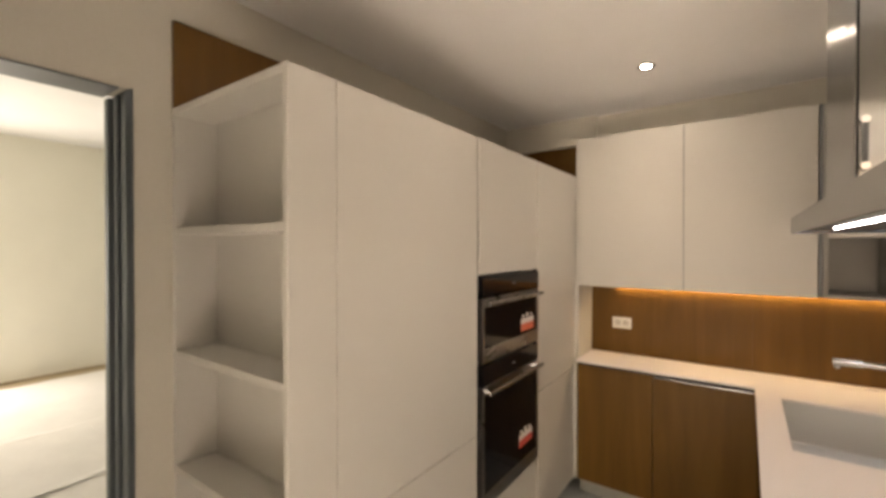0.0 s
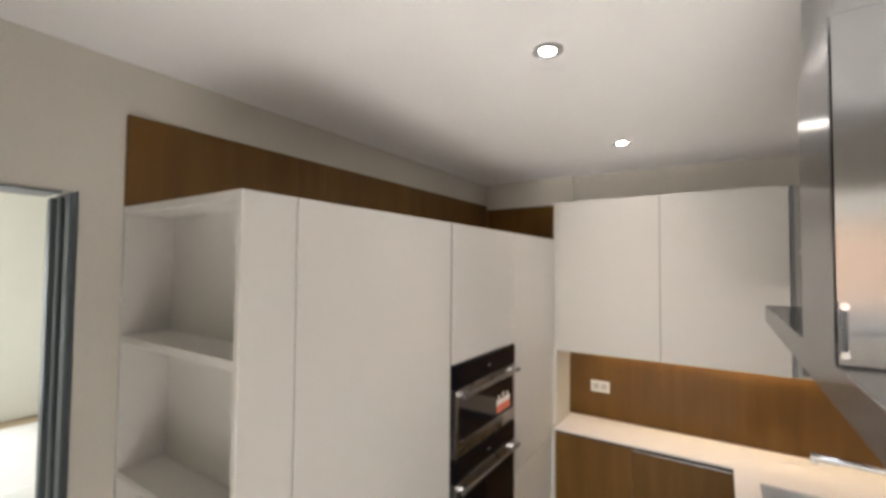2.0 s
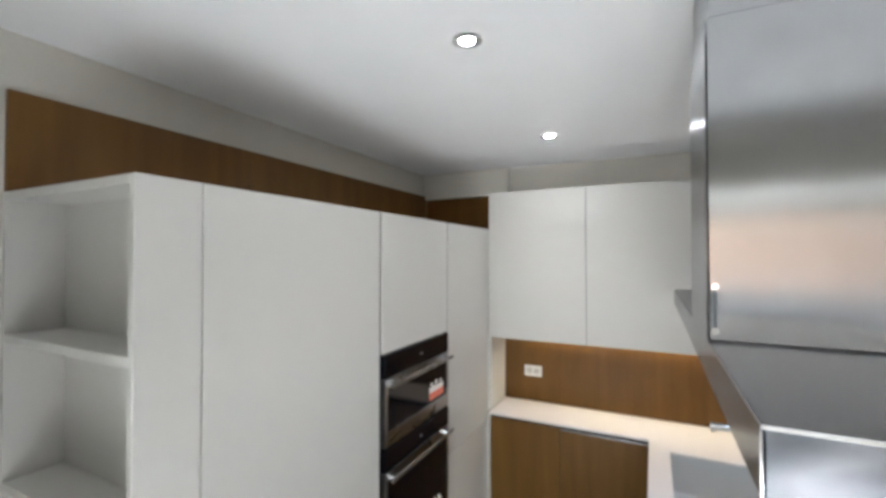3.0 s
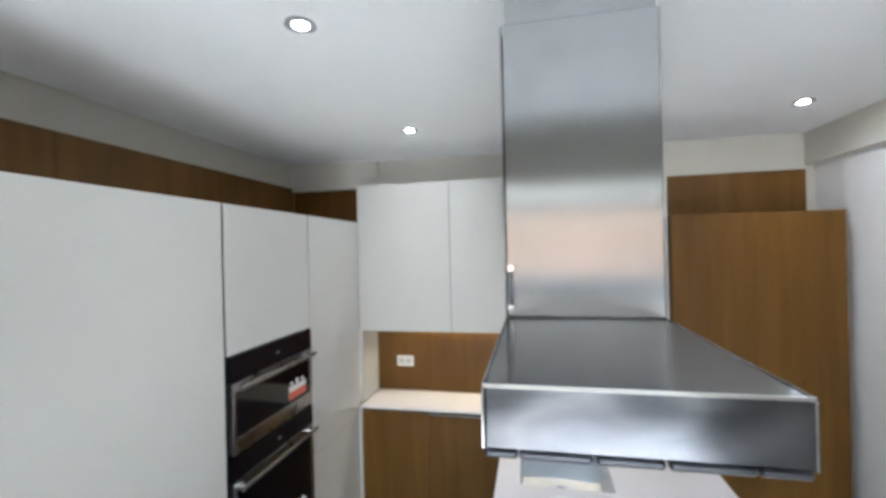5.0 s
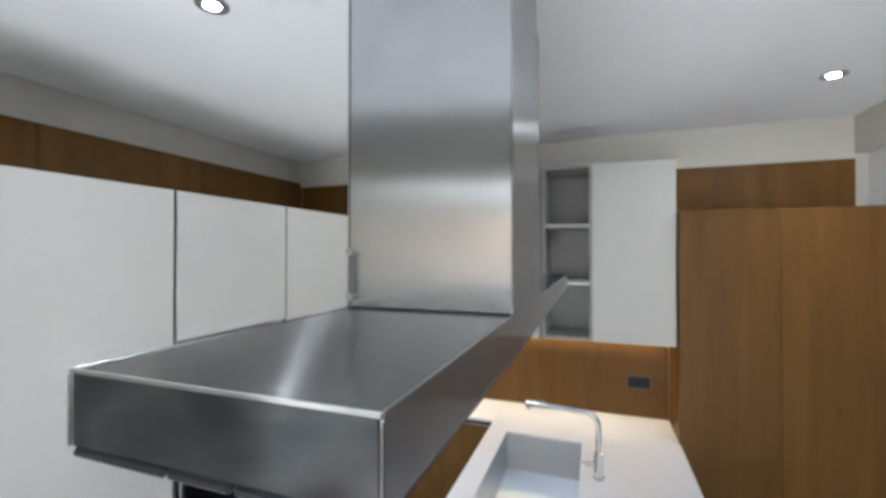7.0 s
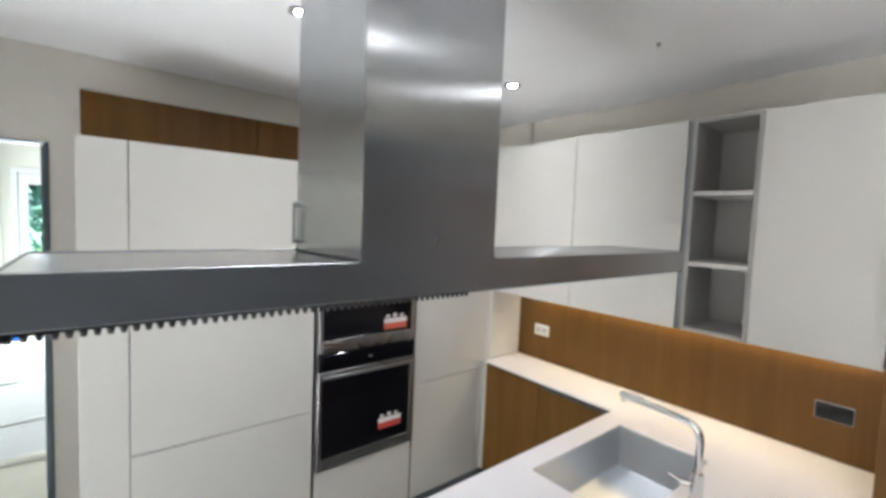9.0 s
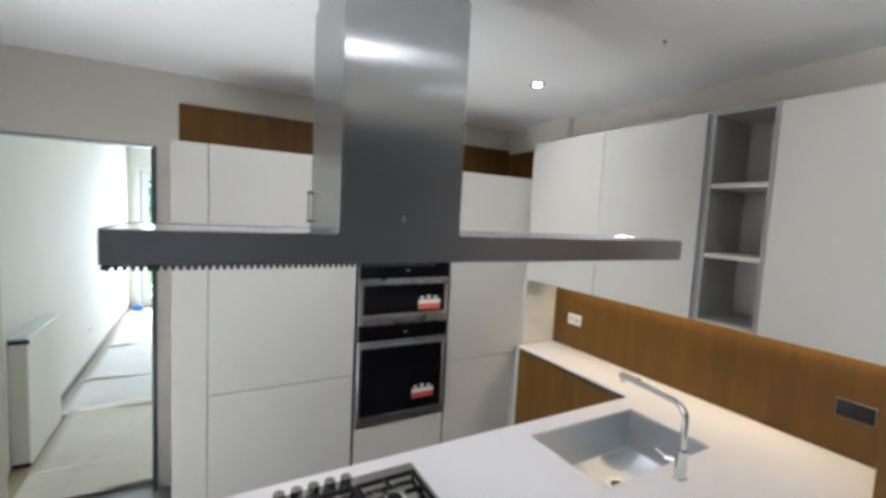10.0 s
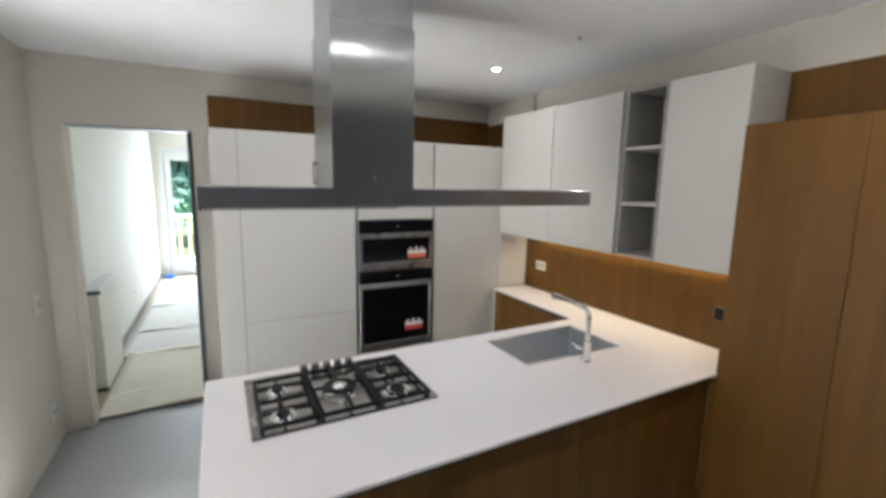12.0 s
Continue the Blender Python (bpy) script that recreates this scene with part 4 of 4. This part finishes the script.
def sheet(name, x0, x1, y0, y1, z, material, label, seed, lift=0.012):
    """A paper sheet on the floor with a waved, lifted edge and soft creases."""
    bb = bmesh.new()
    nx, ny = 40, 50
    grid = []
    for i in range(nx + 1):
        row = []
        for j in range(ny + 1):
            fx, fy = i / nx, j / ny
            x, y = x0 + (x1 - x0) * fx, y0 + (y1 - y0) * fy
            edge = max(0.0, 1 - min(fx, 1 - fx) * 12)
            x += (0.05 * noise.noise((seed, y * 1.7, 0.2)) + 0.02 * noise.noise((seed, y * 6, 1.2))) * (0.3 + 0.7 * edge) if 0.01 < fx else 0.0
            h = z + 0.004 + 0.004 * noise.noise((x * 3, y * 3, seed)) + lift * edge * max(0, noise.noise((seed + 3, y * 2.3, 0)) + 0.25)
            h += 0.010 * max(0, noise.noise((x * 1.2 + seed, y * 5.0, 4.0)) - 0.35)
            row.append(bb.verts.new((x, y, h)))
        grid.append(row)
    for i in range(nx):
        for j in range(ny):
            bb.faces.new((grid[i][j], grid[i + 1][j], grid[i + 1][j + 1], grid[i][j + 1]))
    ob = mesh_object(name, bb, material, smooth=True)
    md = ob.modifiers.new("thickness", "SOLIDIFY")
    md.thickness = 0.0015
    return tagged(ob, label, "paper sheet", "floor paper sheets")


sheet("floor_paper", -1.32, 0.07, 1.42, 5.3, 0.004, PAPER, "beige builder's paper sheet creased over the floor", 1.0, 0.03)
sheet("floor_paper", -0.30, 0.085, 1.43, 2.14, 0.016, PAPER, "folded beige paper strip lying in the doorway", 2.0, 0.004)
sheet("floor_paper", -2.08, -1.22, 1.34, 5.3, 0.000, PAPER_PALE, "pale builder's paper sheet creased over the floor", 5.0, 0.03)
sheet("floor_paper", -3.28, -2.00, 1.36, 5.0, 0.004, PAPER_PALE, "pale builder's paper sheet creased over the floor", 9.0, 0.02)
sheet("floor_paper", -5.20, -3.20, 1.36, 5.0, 0.000, PAPER_PALE, "pale builder's paper sheet creased over the floor", 11.0, 0.02)
sheet("floor_paper", -3.12, -2.30, 2.92, 3.5, 0.014, PAPER_PALE, "loose torn scrap of pale paper", 13.0, 0.05)

gd = thing("garden_door", -5.56, 1.93, 0, "white framed glazed garden door, closed", "glazed door", kind="structure")
b = bmesh.new()
box(b, -5.62, -5.49, 1.402, 1.47, 0, 2.398, bevel=0.004)
box(b, -5.62, -5.49, 2.39, 2.458, 0, 2.398, bevel=0.004)
box(b, -5.62, -5.49, 1.47, 2.39, 2.33, 2.398, bevel=0.004)
part("frame", b, FRAMEWHITE, gd)
b = bmesh.new()
box(b, -5.59, -5.53, 1.475, 1.575, 0.01, 2.325, bevel=0.004)
box(b, -5.59, -5.53, 2.285, 2.385, 0.01, 2.325, bevel=0.004)
box(b, -5.59, -5.53, 1.575, 2.285, 2.17, 2.325, bevel=0.004)
box(b, -5.59, -5.53, 1.575, 2.285, 0.01, 0.16, bevel=0.004)
leaf = part("leaf", b, FRAMEWHITE, gd, "white glazed door leaf")
g = part("pane", one_box(-5.564, -5.556, 1.575, 2.285, 0.16, 2.17), GLASS, leaf)
g.visible_shadow = False

bl = bmesh.new()
bmesh.ops.create_icosphere(bl, subdivisions=4, radius=1.0)
for v in bl.verts:
    k = 0.75 + 0.5 * noise.noise(v.co * 2.2) + 0.2 * noise.noise(v.co * 6)
    v.co = Vector((v.co.x * 0.13 * k, v.co.y * 0.10 * k, max(0.0, v.co.z * 0.09 * k)))
bmesh.ops.translate(bl, verts=bl.verts, vec=(-5.2, 1.47, 0.012))
tagged(mesh_object("blue_bag", bl, BLUE, smooth=True), "crumpled bright blue plastic bag by the garden door", "bag")

# ---- living room windows (behind the walk) ----
def window(name, axis, a0, a1, z0, z1, at, mullions, label):
    w = thing(name, (a0 + a1) / 2 if axis == "y" else at, at if axis == "y" else (a0 + a1) / 2, z0, label, "window", kind="structure")

    def bar(p0, p1, q0, q1):
        return one_box(p0, p1, at - 0.04, at + 0.04, q0, q1, bevel=0.004) if axis == "y" else one_box(at - 0.04, at + 0.04, p0, p1, q0, q1, bevel=0.004)

    t = 0.06
    for args in ((a0 + 0.002, a0 + t, z0 + 0.002, z1 - 0.002), (a1 - t, a1 - 0.002, z0 + 0.002, z1 - 0.002), (a0 + t, a1 - t, z0 + 0.002, z0 + t), (a0 + t, a1 - t, z1 - t, z1 - 0.002)):
        part("window_frame", bar(*args), FRAMEWHITE, w)
    step = (a1 - a0) / mullions
    for k in range(1, mullions):
        part("mullion", bar(a0 + k * step - 0.035, a0 + k * step + 0.035, z0 + t, z1 - t), FRAMEWHITE, w)
    for k in range(mullions):
        p0, p1 = a0 + k * step + 0.06, a0 + (k + 1) * step - 0.06
        pane = one_box(p0, p1, at - 0.003, at + 0.003, z0 + t, z1 - t) if axis == "y" else one_box(at - 0.003, at + 0.003, p0, p1, z0 + t, z1 - t)
        ob = part("pane", pane, GLASS, w)
        ob.visible_shadow = False


window("window_1", "y", 1.4, 3.9, 0.35, 2.52, -2.865, 3, "wide white framed living room window")

# ---- outside ----
b = bmesh.new()
bmesh.ops.create_grid(b, x_segments=1, y_segments=1, size=400)
bmesh.ops.translate(b, verts=b.verts, vec=(0, 0, -0.45))
structure("ground", b, GRASS, "green lawn reaching into the distance", "ground")
# unseen slope, added to give the hood chimney a peach reflection
b = bmesh.new()
ends = [[b.verts.new((x, y, z)) for y, z in ((-14.0, -0.452), (-14.0, -0.05), (-62.0, 9.4), (-62.0, -0.452))] for x in (-40.0, 46.0)]
for k in range(4):
    b.faces.new((ends[0][k], ends[0][(k + 1) % 4], ends[1][(k + 1) % 4], ends[1][k]))
b.faces.new(ends[0])
b.faces.new(ends[1][::-1])
structure("bank", b, ROSE, "unseen terracotta slope added for the hood's peach reflection", "ground")
# unseen low wall, added for the dull band in that reflection
structure("garden_wall", one_box(-28.5, 34.5, -13.9, -13.6, -0.059, 0.80, bevel=0.02), PARAPET, "unseen low grey wall added for the hood's dull reflection band", "wall")
# unseen pale paving, added to bounce sun in through the window
structure("terrace", one_box(-29.0, 35.0, -14.2, -2.94, -0.449, -0.06), PAVING, "unseen terracotta paving added to bounce sun through the window", "pavement")
structure("deck", one_box(-7.2, -5.65, -0.5, 4.5, -0.30, -0.02), DECKWOOD, "brown boarded deck outside the garden door", "deck")
rail = thing("deck_railing", -7.1, 2.0, -0.02, "deck railing with brown timber balusters and a white top rail", "railing")
part("top_rail", one_box(-7.13, -7.05, -0.4, 4.4, 1.00, 1.05, bevel=0.005), FRAMEWHITE, rail)
part("bottom_rail", one_box(-7.11, -7.07, -0.4, 4.4, 0.06, 0.10, bevel=0.004), FRAMEWHITE, rail)
for k in range(26):
    y = -0.30 + 0.185 * k
    part("baluster", one_box(-7.105, -7.075, y - 0.035, y + 0.035, 0.10, 1.00, bevel=0.003), RAILWOOD, rail)
for y in (-0.4, 2.0, 4.4):
    part("post", one_box(-7.14, -7.04, y - 0.05, y + 0.05, -0.02, 1.14, bevel=0.006), FRAMEWHITE, rail)


def tree(x, y, h, spread, seed, leaves):
    r = random.Random(seed)
    t = thing("tree", x, y, -0.45, "leafy green garden tree beyond the deck", "tree", "garden trees")
    bb = bmesh.new()
    tube(bb, [(x, y, -0.45), (x + 0.06, y, h * 0.25), (x - 0.05, y + 0.05, h * 0.5), (x, y, h * 0.85)], 0.13)
    part("trunk", bb, BARK, t, smooth=True)
    tips = []
    bb = bmesh.new()
    for k in range(16):
        a, z = r.uniform(0, 6.28), r.uniform(0.2, 0.8) * h
        q = Vector((x + spread * r.uniform(0.4, 0.95) * math.cos(a), y + spread * r.uniform(0.4, 0.95) * math.sin(a), z + r.uniform(0.2, 0.9)))
        rod(bb, (x, y, z), q, 0.05, 0.012, 8)
        tips += [q, (q + Vector((x, y, z))) / 2]
    part("limbs", bb, BARK, t)
    verts, faces = [], []
    for k in range(leaves):
        c = r.choice(tips) + Vector([r.gauss(0, 0.38) for _ in range(3)])
        e = Euler([r.uniform(0, 6.28) for _ in range(3)]).to_matrix()
        s = r.uniform(0.12, 0.24)
        n0 = len(verts)
        verts += [tuple(c + e @ Vector(p) * s) for p in ((-1, 0, 0), (0, -0.45, 0.1), (1, 0, 0), (0, 0.45, 0.1))]
        faces.append((n0, n0 + 1, n0 + 2, n0 + 3))
    me = bpy.data.meshes.new("crown")
    me.from_pydata(verts, [], faces)
    me.materials.append(LEAF)
    o = new("crown", me)
    o.parent, o.matrix_parent_inverse = t, Matrix.Translation(t.location).inverted()


tree(-11.5, 0.6, 5.0, 2.2, 3, 8000)
tree(-13.0, 3.2, 5.5, 2.4, 8, 8000)
tree(-14.0, -2.4, 6.0, 2.6, 5, 4000)
